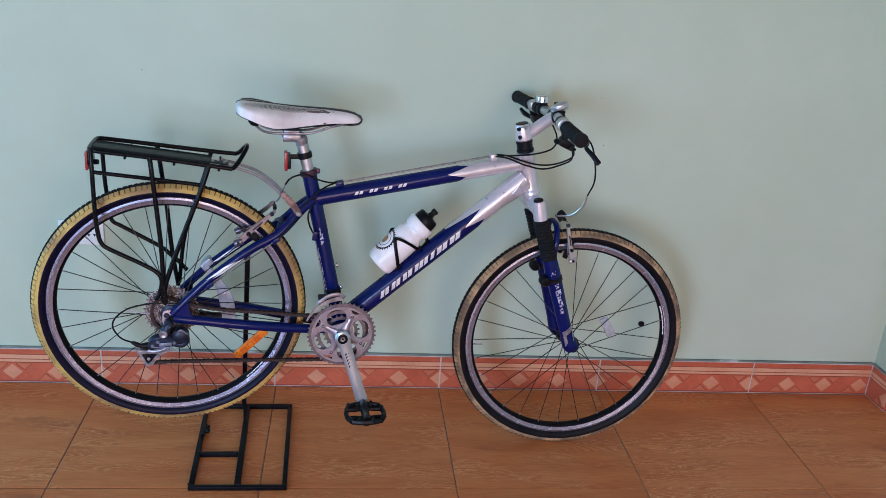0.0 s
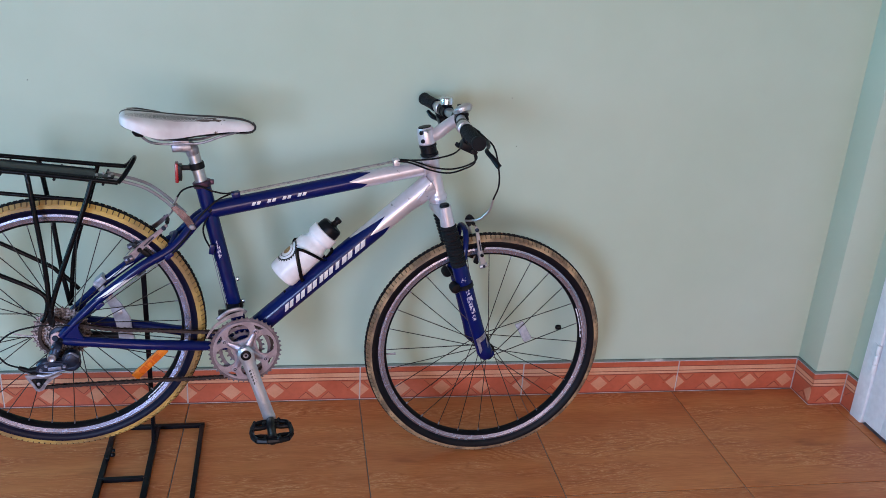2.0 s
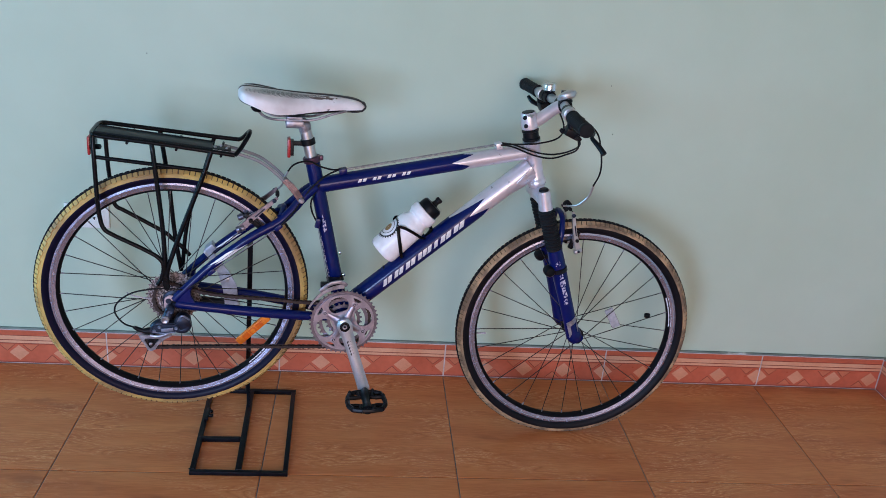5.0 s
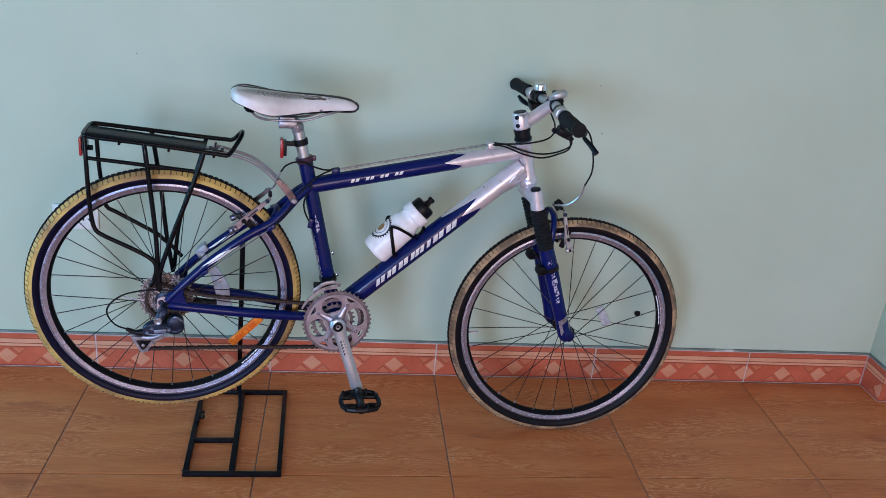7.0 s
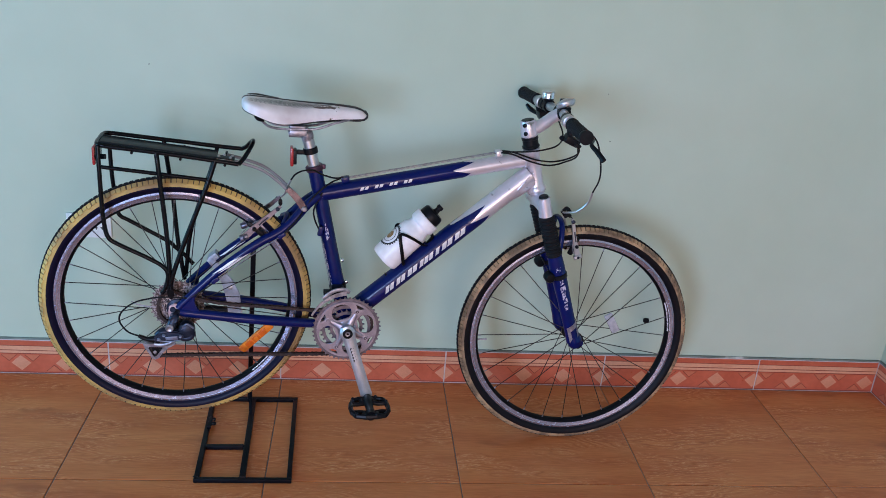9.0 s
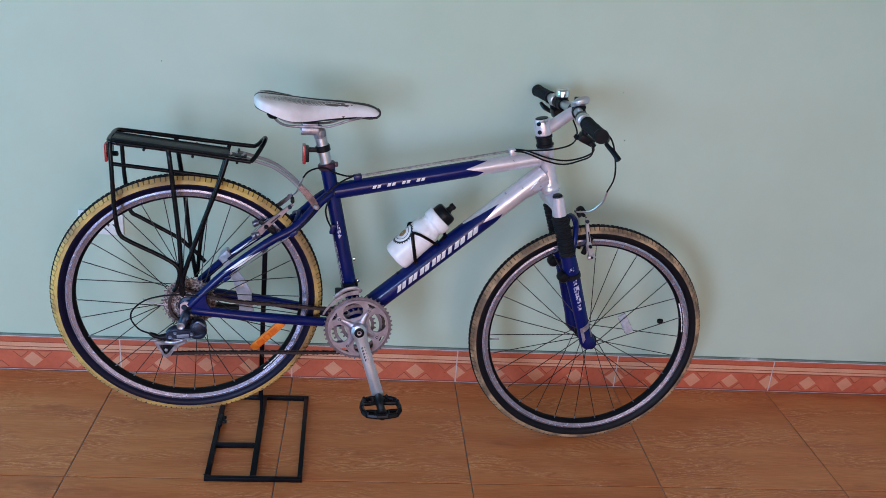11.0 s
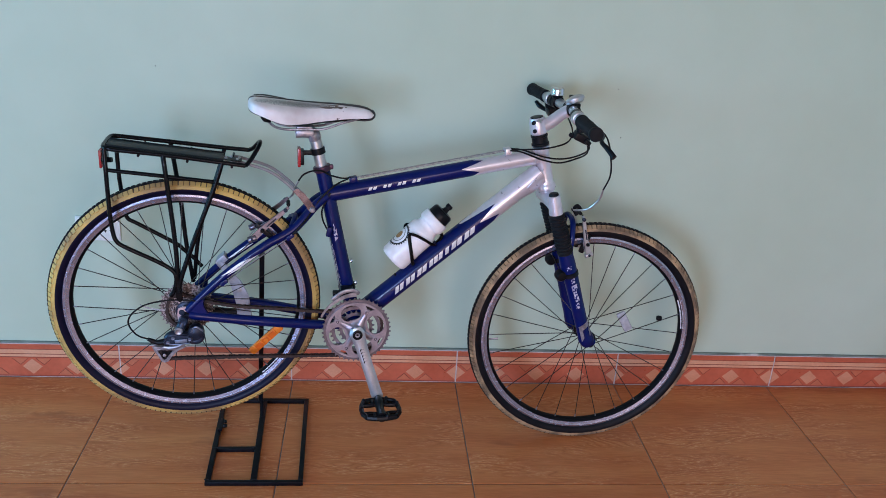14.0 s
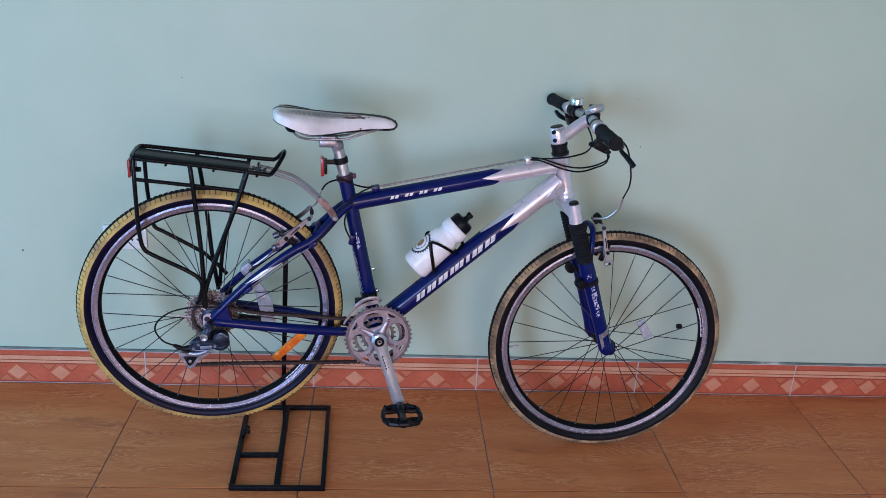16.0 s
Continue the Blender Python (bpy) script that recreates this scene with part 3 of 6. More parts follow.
def painted(name, a, b, r, length, end, mat, parent, label):
    """A coat of paint over a tube, ending in a slanting edge: end gives its length by the height round the tube."""
    bm = bmesh.new()
    a, b = Vector(a), Vector(b)
    t = (b - a).normalized()
    side = Vector((0, 1, 0))
    other = t.cross(side)
    rows = []
    N, K = 12, 96
    for i in range(N + 1):
        row = []
        for k in range(K):
            ang = 2 * math.pi * k / K
            s = (length + end(math.sin(ang))) * i / N
            row.append(bm.verts.new(a + t * s + (r + 0.0005) * (side * math.cos(ang) + other * math.sin(ang))))
        rows.append(row)
    for i in range(N):
        for k in range(K):
            bm.faces.new((rows[i][k], rows[i][(k + 1) % K], rows[i + 1][(k + 1) % K], rows[i + 1][k]))
    return part(name, bm, mat, parent, label)


# frame
TT0, TT1, TT_R = (0.345, 0, 0.283), (0.862, 0, 0.3815), 0.0195
DT0, DT1, DT_R = (0.425, 0, -0.0385), (0.872, 0, 0.3410), 0.0252
bm = bmesh.new()
sweep(bm, [TT0, TT1], TT_R, 24)
top_tube = part("top_tube", bm, M_SILVERPAINT, bike, "silver front half of the top tube")
painted("blue_paint", TT0, TT1, TT_R, 0.330, lambda e: float(np.interp(e, (-1, -0.40, 0.30, 0.86, 1), (0.02, 0.042, -0.004, 0.055, 0.03))), M_BLUE, top_tube, "dark blue lacquer ending in a point")
bm = bmesh.new()
sweep(bm, [DT0, DT1], DT_R, 24)
down_tube = part("down_tube", bm, M_SILVERPAINT, bike, "silver front half of the down tube")
painted("blue_paint", DT0, DT1, DT_R, 0.376, lambda e: float(np.interp(e, (-1, -0.45, 0.10, 0.62, 0.97, 1), (0.03, 0.066, 0.010, 0.073, -0.03, -0.03))), M_BLUE, down_tube, "dark blue lacquer ending in a point")
tube("seat_tube", [BB, (0.3265, 0, 0.347)], 0.0175, M_BLUE, bike, segs=20, smooth_line=False)
bm = bmesh.new()
lathe(bm, [(0.0225, -0.001), (0.0242, 0.001), (0.0242, 0.009), (0.0215, 0.013), (0.0200, 0.018), (0.0195, 0.098), (0.0218, 0.103), (0.0218, 0.113)], 24, along((0.8935, 0, 0.2985), (0.867, 0, 0.411)))
part("head_tube", bm, M_SILVERPAINT, bike)
# weld beads where the tubes meet the head tube
for c, d, r in ((TT1, TT0, 0.0200),):
    c, d = Vector(c), Vector(d)
    t = (d - c).normalized()
    side, other = Vector((0, 1, 0)), t.cross(Vector((0, 1, 0)))
    bm = bmesh.new()
    sweep(bm, [c + t * 0.010 + r * (side * math.cos(k * math.pi / 14) + other * math.sin(k * math.pi / 14)) for k in range(28)], 0.0024, 6, closed=True)
    part("weld", bm, M_SILVERPAINT, bike)
bm = bmesh.new()
sweep(bm, glide([(0.880, 0, 0.328), (0.862, 0, 0.322), (0.842, 0, 0.306), (0.818, 0, 0.287)]), [0.0215, 0.0235, 0.0235, 0.0200], 18)
part("gusset", bm, M_SILVERPAINT, bike, "silver gusset under the down tube")
for k in (-1, 1):
    bm = bmesh.new()
    sweep(bm, glide([(0.874, k * 0.0205, 0.352), (0.856, k * 0.0250, 0.332), (0.838, k * 0.0240, 0.308), (0.822, k * 0.0180, 0.287)]), 0.0018, 6)
    part("weld", bm, M_SILVERPAINT, bike)
bm = bmesh.new()
lathe(bm, [(0.019, -0.036), (0.0215, -0.034), (0.0215, 0.034), (0.019, 0.036)], 20, Matrix.Translation(BB))
part("bottom_bracket_shell", bm, M_BLUE, bike)
STAY = [(0.338, -0.014, 0.282), (0.309, -0.022, 0.2589), (0.255, -0.040, 0.2040), (0.188, -0.050, 0.1665), (0.094, -0.055, 0.0955), (0.026, -0.060, 0.0307), (0.004, -0.062, 0.008)]
CHAIN = [(0.400, -0.020, -0.0605), (0.345, -0.029, -0.0542), (0.270, -0.042, -0.0425), (0.158, -0.056, -0.0247), (0.038, -0.061, -0.0068), (0.008, -0.062, -0.002)]
for pts, k in ((STAY, 1), (mirror(STAY), -1)):
    stay = tube("seat_stay", pts, [0.0105, 0.0115, 0.0115, 0.011, 0.0105, 0.0098, 0.009], M_BLUE, bike)
    bm = bmesh.new()
    a, b = Vector(pts[4]), Vector(pts[3])
    for s0, s1, w0, w1 in ((0.006, 0.060, 150, 178), (0.020, 0.085, 182, 205)):
        lo, hi = (w0, w1) if k > 0 else (180 - w1, 180 - w0)
        decal(bm, a, b, 0.0112, s0, s1, lo, hi, 0.03 * k, thick=0.0012)
    if k < 0:
        decal(bm, a, b, 0.0112, 0.014, 0.070, 160, 190, 0.03, thick=0.0012)
    part("flame_decal", bm, M_LETTER, stay, "silver flame-shaped decal")
for pts in (CHAIN, mirror(CHAIN)):
    tube("chain_stay", pts, [0.011, 0.0115, 0.0125, 0.0122, 0.0115, 0.010], M_BLUE, bike)
tube("stay_bridge", [(0.252, -0.04, 0.212), (0.262, 0, 0.226), (0.252, 0.04, 0.212)], 0.007, M_BLUE, bike)
for y in (-0.062, 0.062):
    bm = bmesh.new()
    plate(bm, [(-0.017, 0.013), (-0.004, 0.020), (0.014, 0.015), (0.018, 0.000), (0.010, -0.013), (-0.004, -0.020), (-0.016, -0.022), (-0.019, -0.004)], y - 0.004, y + 0.004)
    bmesh.ops.bevel(bm, geom=bm.edges[:], offset=0.0015, segments=2, affect="EDGES")
    part("dropout", bm, M_PINK if y < 0 else M_BLUE, bike, "pinkish bare metal dropout plate" if y < 0 else "")
    bm = bmesh.new()
    plate(bm, [(0.010, 0.018), (0.030, 0.040), (0.046, 0.040), (0.040, 0.018), (0.048, 0.002), (0.064, -0.004), (0.060, -0.020), (0.030, -0.014), (0.011, -0.010)], y - 0.0052, y + 0.0052)
    bmesh.ops.bevel(bm, geom=bm.edges[:], offset=0.003, segments=2, affect="EDGES")
    part("dropout_web", bm, M_BLUE, bike)
for x, z in ((0.004, -0.006), (-0.008, 0.006)):
    bm = bmesh.new()
    lathe(bm, [(0.0062, -0.0655), (0.0070, -0.0670), (0.0060, -0.0690), (0.003, -0.0690)], 14, Matrix.Translation((x, 0, z)))
    part("axle_nut", bm, M_DARKMETAL, bike)
# decals: plain slanted bars in place of the lettering
s = 0.112
for w in (0.030, 0.031, 0.033, 0.046, 0.015, 0.036, 0.036):
    bm = bmesh.new()
    bars = max(1, round(w / 0.016))
    for k in range(bars):
        s0 = s + k * w / bars
        decal(bm, DT0, DT1, DT_R, s0, s0 + w / bars - 0.0034, 168, 200, -0.013, thick=0.0016)
    part("decal_bar", bm, M_LETTER, down_tube, "slanted silver-white bars")
    s += w + 0.0055
for k in range(4):
    s = 0.094 + k * 0.0362
    bm = bmesh.new()
    for d in (0.0, 0.0115):
        decal(bm, TT0, TT1, TT_R, s + d, s + d + 0.0082, 171, 192, -0.004, thick=0.0014)
    part("decal_bar", bm, M_LETTER, top_tube, "small slanted silver-white bars")
bm = bmesh.new()
# worn decal marks; the long strip paints in a whitish glare along the edge
for s0, s1, w0, w1 in ((0.238, 0.262, 162, 188), (0.10, 0.225, 118, 131), (0.262, 0.278, 168, 178)):
    decal(bm, BB, (0.3265, 0, 0.347), 0.0175, s0, s1, w0, w1, 0.008, thick=0.0008)
part("seat_tube_decal_and_glare", bm, M_FLAKED, bike, "worn silver decal and painted glare strip on the seat tube")
for x, z in ((0.400, 0.107), (0.412, 0.048)):
    bm = bmesh.new()
    lathe(bm, [(0.006, 0), (0.0065, 0.003), (0.004, 0.006)], 10, along((x - 0.002, 0, z), (x + 0.02, 0, z + 0.004)))
    part("bolt", bm, M_CHROME, bike)

# seat post, clamp and rear light
tube("seat_post", [(0.3285, 0, 0.335), (0.3080, 0, 0.424)], 0.0138, M_ALU, bike, segs=20, smooth_line=False)
bm = bmesh.new()
lathe(bm, [(0.0205, 0), (0.0215, 0.002), (0.0215, 0.012), (0.0195, 0.014)], 20, along((0.3278, 0, 0.340), (0.3243, 0, 0.354)))
box(bm, (0.339, -0.008, 0.345), (0.353, 0.008, 0.356), 0.003)
part("seat_clamp", bm, M_PURPLE, bike, "dark purplish metal seat clamp")
bm = bmesh.new()
sweep(bm, glide([(0.3090, 0, 0.414), (0.3065, 0, 0.427), (0.2985, 0, 0.433), (0.280, 0, 0.432), (0.263, 0, 0.429)]), [0.0142, 0.0160, 0.0145, 0.0115, 0.009], 14)
box(bm, (0.264, -0.026, 0.428), (0.306, 0.026, 0.4425), 0.004)
box(bm, (0.266, -0.026, 0.446), (0.302, 0.026, 0.4525), 0.003)
part("seat_post_head", bm, M_BRAKE, bike)
bm = bmesh.new()
lathe(bm, [(0.0165, 0), (0.0175, 0.001), (0.0175, 0.014), (0.0165, 0.015)], 18, along((0.3177, 0, 0.382), (0.3142, 0, 0.397)))
box(bm, (0.278, -0.006, 0.379), (0.306, 0.006, 0.390), 0.003)
box(bm, (0.275, -0.016, 0.357), (0.283, 0.016, 0.392), 0.002)
light = part("rear_reflector", bm, M_PLASTIC, bike, "black reflector bracket")
bm = bmesh.new()
box(bm, (0.2675, -0.0170, 0.352), (0.2755, 0.0170, 0.397), 0.003)
part("red_lens", bm, M_RED, light, "red reflector lens")


# saddle
def saddle():
    #      x      half  top    edge
    st = [(0.1560, 0.018, 0.5060, 0.4950), (0.1595, 0.042, 0.5120, 0.4920), (0.169, 0.058, 0.5155, 0.4880), (0.190, 0.067, 0.5140, 0.4810), (0.220, 0.0685, 0.5115, 0.4685), (0.245, 0.063, 0.5090, 0.4620),
          (0.285, 0.046, 0.5050, 0.4620), (0.320, 0.0345, 0.5025, 0.4660), (0.355, 0.0275, 0.5010, 0.4690), (0.385, 0.0245, 0.4985, 0.4715), (0.416, 0.0205, 0.4950, 0.4715), (0.437, 0.0145, 0.4890, 0.4715), (0.4465, 0.006, 0.4800, 0.4730)]
    N = 25
    t = np.linspace(0, 1, len(st))
    fine = np.linspace(0, 1, 49)
    cols = [np.interp(fine, t, [s[k] for s in st]) for k in range(4)]
    for k in range(4):
        for _ in range(2):
            c = cols[k]
            c[1:-1] = (c[:-2] + 2 * c[1:-1] + c[2:]) / 4
    bm = bmesh.new()
    rows = []
    for x, w, zt, ze in zip(*cols):
        row = []
        for j in range(N):
            a = math.pi * j / (N - 1)
            y = -w * math.cos(a) * (1.0 if abs(math.cos(a)) < 0.99 else 0.985)
            flat = float(np.interp(x, (0.17, 0.25, 0.33), (0.30, 0.55, 0.80)))   # the wide rear is flatter on top
            row.append(bm.verts.new((x, y, ze + (zt - ze) * math.sin(a) ** flat)))
        rows.append(row)
    for a, b in zip(rows, rows[1:]):
        for j in range(N - 1):
            bm.faces.new((a[j], a[j + 1], b[j + 1], b[j]))
    bm.faces.new(rows[0])
    bm.faces.new(rows[-1][::-1])
    cover = part("saddle", bm, M_SADDLE, bike, "white vinyl saddle with a black dotted print, worn")
    # black base shell, recessed under the cover
    bm = bmesh.new()
    low = [[bm.verts.new((x, s * (w - 0.004), ze - d)) for s, d in ((-1, -0.002), (-0.6, 0.007), (0.6, 0.007), (1, -0.002))] for x, w, zt, ze in list(zip(*cols))[1:-1:2]]
    for a, b in zip(low, low[1:]):
        for j in range(4):
            bm.faces.new((a[j], a[(j + 1) % 4], b[(j + 1) % 4], b[j]))
    bm.faces.new(low[0]), bm.faces.new(low[-1])
    part("base_shell", bm, M_PLASTIC, cover, "black plastic base shell")
    # black stripe along the ridge and round the nose
    pick = list(range(1, 48, 2))
    ridge = [(cols[0][i], 0.004, cols[2][i] - 0.0003) for i in pick]
    bm = bmesh.new()
    sweep(bm, ridge, [0.0016] + [0.0024] * 3 + [0.0034, 0.0042, 0.0048, 0.0040], 8, flat=1.3)
    part("trim", bm, M_PRINT, cover, "black stripe along the ridge")
    bm = bmesh.new()
    sweep(bm, glide([(0.169, 0.032, 0.5140), (0.190, 0.046, 0.5112), (0.212, 0.047, 0.5075), (0.240, 0.036, 0.5060)]), [0.0012, 0.0026, 0.0026, 0.0012], 8)
    part("trim", bm, M_PRINT, cover, "black edge of the far wing")
    bm = bmesh.new()
    sweep(bm, glide([(0.186, -0.058, 0.4800), (0.194, -0.060, 0.4730), (0.206, -0.054, 0.4690)]), [0.003, 0.0045, 0.003], 8)
    part("rear_clip", bm, M_PLASTIC, cover, "black plastic clip under the tail")
    bm = bmesh.new()
    edge = [(0.4420, 0.004, 0.4870), (0.4480, 0.003, 0.4800), (0.4475, -0.006, 0.4745), (0.440, -0.013, 0.4700), (0.425, -0.0185, 0.4675), (0.405, -0.0215, 0.4685)]
    sweep(bm, glide(edge), [0.0042, 0.0034, 0.0026, 0.0022, 0.0020, 0.0014], 8)
    part("trim", bm, M_PRINT, cover, "black trim along the edge")
    for y in (-0.022, 0.022):
        bm = bmesh.new()
        sweep(bm, glide([(0.198, y * 1.5, 0.468), (0.215, y * 1.3, 0.452), (0.240, y, 0.4445), (0.290, y, 0.4445), (0.330, y, 0.447), (0.372, y * 0.9, 0.461), (0.412, y * 0.5, 0.470)]), 0.0031, 8)
        part("rail", bm, M_BRAKE, cover, "bare steel saddle rail")
    return cover


saddle()


# ---- wheels ----
def arc_patch(bm, r0, r1, a0, a1, y, n=10):
    rows = []
    for i in range(n + 1):
        a = radians(a0 + (a1 - a0) * i / n)
        rows.append([bm.verts.new((r * math.cos(a), y + dy, r * math.sin(a))) for r, dy in ((r0, 0.0022), (r1, 0))])
    for p, q in zip(rows, rows[1:]):
        bm.faces.new((p[0], q[0], q[1], p[1]))


def wheel(name, at, yaw, lean, tread, near_flange, far_flange, sticker, phase, count, lacing, hub_label, size=1.0, gum=0.3002, side=M_SIDEWALL):
    bm = bmesh.new()
    lathe(bm, [(0.2862, -0.0118), (0.2800, -0.0127), (0.2792, -0.0122), (0.2698, -0.0127), (0.2682, -0.0118), (0.2638, -0.0076), (0.2625, 0.0), (0.2638, 0.0076), (0.2682, 0.0118), (0.2698, 0.0127), (0.2862, 0.0118)], 144, index=[0, 2, 0, 1, 1, 1, 1, 1, 1, 0, 1], ring=True)
    w = part(name, bm, [M_RIM, M_RIMBLACK, M_BRAKE], bike, "alloy rim with silver brake tracks and black inside")
    w.matrix_basis = Matrix.Translation(at) @ pose(0, 0, 0, lean, 0, yaw) @ Matrix.Scale(size, 4)
    # tyre: black sidewalls, gum-coloured shoulders, dark crown
    half = [(0.2835, -0.0108), (0.2890, -0.0160), (0.2940, -0.0188), (gum, -0.0195), (gum + 0.0042, -0.0186), (0.3090, -0.0160), (0.3130, -0.0120), (0.3163, -0.0070), (0.3184, -0.0030)]
    prof = half + [(r, -y) for r, y in half[::-1]]
    # index 3 is the darker brown gum between the shoulder blocks
    idx = [0, 0, 0, 1, 1, 3, 3, 2, 2, 2, 3, 3, 1, 1, 0, 0, 0, 0]
    bm = bmesh.new()
    lathe(bm, prof, 144, index=idx, ring=True)
    tyre = part("tyre", bm, [side, tread, M_RUBBER, M_GROOVE], w, "tyre with black sidewalls and gum-coloured tread shoulders")
    # shoulder blocks of two lengths in turn, and black blocks along the crown
    bm = bmesh.new()
    n, shift = 156, random.Random(7)
    for k in range(n):
        a, long = 360 * k / n, k % 2
        for sgn in (-1, 1):
            inner = (0.3066, 0.0178) if long else (0.3086, 0.0165)
            for (r0, y0), (r1, y1), lift, wide, idx in ((inner, (0.3162, 0.0076), 0.0021, 0.425, 0), ((0.3166, 0.0064), (0.3188, 0.0010), 0.0024, 0.37, 1)):
                off = a + (0.5 * 360 / n if idx else 0) + shift.uniform(-0.10, 0.10)
                da = wide * 360 / n * shift.uniform(0.93, 1.07)
                d = Vector((r1 - r0, y1 - y0)).normalized()
                out = Vector((-d.y, d.x)) * lift
                v = []
                for h, trim in ((-0.5, 1.0), (1.0, 0.88)):
                    for rr, yy, e in ((r0, y0, 1), (r1, y1, -1)):
                        p = Vector((rr, yy)) + out * h + d * e * (0.0008 if h > 0 else 0)
                        for t in (-1, 1):
                            b = radians(off + t * da * trim)
                            v.append(bm.verts.new((p.x * math.cos(b), sgn * p.y, p.x * math.sin(b))))
                for q in ((4, 5, 7, 6), (0, 1, 5, 4), (2, 3, 7, 6), (0, 2, 6, 4), (1, 3, 7, 5)):
                    bm.faces.new([v[i] for i in q]).material_index = idx
    part("tread_pattern", bm, [tread, M_RUBBER], w, smooth=False)
    # hub
    bm = bmesh.new()
    nf, ff = near_flange, far_flange
    lathe(bm, [(0.005, -0.066), (0.0085, -0.066), (0.0085, -0.058), (0.011, -0.057), (0.011, nf - 0.006), (0.023, nf - 0.002), (0.023, nf + 0.002), (0.013, nf + 0.008), (0.013, ff - 0.008), (0.023, ff - 0.002), (0.023, ff + 0.002), (0.011, ff + 0.006), (0.011, 0.057), (0.0085, 0.058), (0.0085, 0.066), (0.005, 0.066)], 24)
    part("hub", bm, M_PLASTIC, w, hub_label)
    # spokes, three crosses
    kinds = {}
    for side, yf in ((0, nf), (1, ff)):
        for lead in (-1, 1):
            b = bmesh.new()
            ha = radians(lead * 68)
            p0 = Vector((0.0205 * math.cos(ha), yf + lead * 0.0012, 0.0205 * math.sin(ha)))
            p1 = Vector((0.2640, (-0.002 if side == 0 else 0.002), 0))
            sweep(b, [p0, p1], 0.00120, 5)
            sweep(b, [p1 + (p0 - p1).normalized() * 0.009, p1], 0.0017, 6, index=1)
            bmesh.ops.recalc_face_normals(b, faces=b.faces)
            me = bpy.data.meshes.new("spoke")
            b.to_mesh(me)
            b.free()
            me.materials.append(M_SPOKE)
            me.materials.append(M_BRAKE)
            kinds[side, lead] = me
    for k in range(count):
        side, lead = (k % 2, 1 - 2 * ((k // 2) % 2)) if lacing is None else (int(lacing[2 * k]), 1 if lacing[2 * k + 1] == "+" else -1)
        ob = new("spoke", kinds[side, lead])
        ob.parent = w
        ob.matrix_basis = pose(0, 0, 0, 0, -(phase + k * 360 / count), 0)
    bm = bmesh.new()
    arc_patch(bm, 0.2650, 0.2720, *sticker, -0.0128)
    label = part("rim_sticker", bm, M_CLEAR, w, "white sticker on the rim")
    a0, a1 = sticker[:2]
    for f0, f1, q0, q1 in ((0.10, 0.22, 0.2662, 0.2690), (0.28, 0.34, 0.2660, 0.2705), (0.42, 0.58, 0.2668, 0.2700), (0.66, 0.72, 0.2660, 0.2696)):
        bm = bmesh.new()
        arc_patch(bm, q0, q1, a0 + (a1 - a0) * f0, a0 + (a1 - a0) * f1, -0.0134)
        part("sticker_print", bm, M_PRINT, label, "dark printed bar")
    return w


rear = wheel("rear_wheel", (0.001, 0, 0.003), 0.8, 3.6, M_YELLOW, -0.018, 0.032, (-49, -35), 0.3, 32, None, "dark rear hub", 1.008)
front = wheel("front_wheel", HUB_F + Vector((-0.0010, 0, 0.0)), -5.0, 0.6, M_TAN, -0.030, 0.030, (5, 24), 0.8, 28, "1+0-1+0-0+1-0+1-0+1-0-1+0-1+0-1+1-0-0+1-0-1+0-1+0+1-0+1-", "dark front hub", 1.008, gum=0.3022, side=M_SIDEBLACK)

# reflectors and small things among the spokes
bm = bmesh.new()
m = Matrix.Translation((0.1843, -0.004, -0.1072)) @ pose(0, 0, 0, 0, -44.1, 0)
box(bm, (-0.052, -0.006, -0.0105), (0.052, 0.004, 0.0105), 0.003, m)
box(bm, (-0.034, -0.0075, -0.0085), (0.034, -0.005, 0.0085), 0.001, m)
amber = part("spoke_reflector", bm, M_ORANGE, rear, "orange plastic spoke reflector")
for k in (-1, 0, 1):
    bm = bmesh.new()
    box(bm, (k * 0.022 - 0.0098, -0.0086, -0.0075), (k * 0.022 + 0.0098, -0.0070, 0.0075), 0.0008, m)
    part("facet", bm, M_AMBER, amber, "deeper orange facet")
bm = bmesh.new()
lathe(bm, [(0.006, -0.008), (0.006, -0.0098), (0.004, -0.0102)], 12, m)
part("boss", bm, M_ORANGE, amber)
bm = bmesh.new()
m = Matrix.Translation((0.106, -0.004, 0.041)) @ pose(0, 0, 0, 0, 60, 0)
box(bm, (-0.030, -0.005, -0.012), (0.030, 0.004, 0.012), 0.004, m)
box(bm, (-0.022, -0.0062, -0.009), (0.022, -0.004, 0.009), 0.001, m)
part("spoke_reflector", bm, M_LENS, front, "milky white spoke reflector")
bm = bmesh.new()
lathe(bm, [(0.003, -0.008), (0.0065, -0.006), (0.0075, 0), (0.0065, 0.006), (0.003, 0.008)], 12, Matrix.Translation((0.204, 0.0, 0.049)) @ pose(0, 0, 0, 0, 0, 90))
part("spoke_bead", bm, M_PLASTIC, front, "small dark bead on a spoke")
bm = bmesh.new()
sweep(bm, [(-0.2635, 0, -0.018), (-0.247, 0, -0.0172), (-0.2375, 0, -0.0165)], [0.0026, 0.0026, 0.0034], 8)
part("valve", bm, M_BRAKE, front)

# ---- drive train ----
def toothed(r, teeth, depth=0.006, inner=None):
    """The outline of a sprocket, teeth out."""
    pts = []
    for k in range(teeth):
        for f, rr in ((0.0, r - depth), (0.28, r - depth), (0.42, r), (0.58, r), (0.72, r - depth)):
            a = 2 * math.pi * (k + f) / teeth
            pts.append((rr * math.cos(a), rr * math.sin(a)))
    return pts


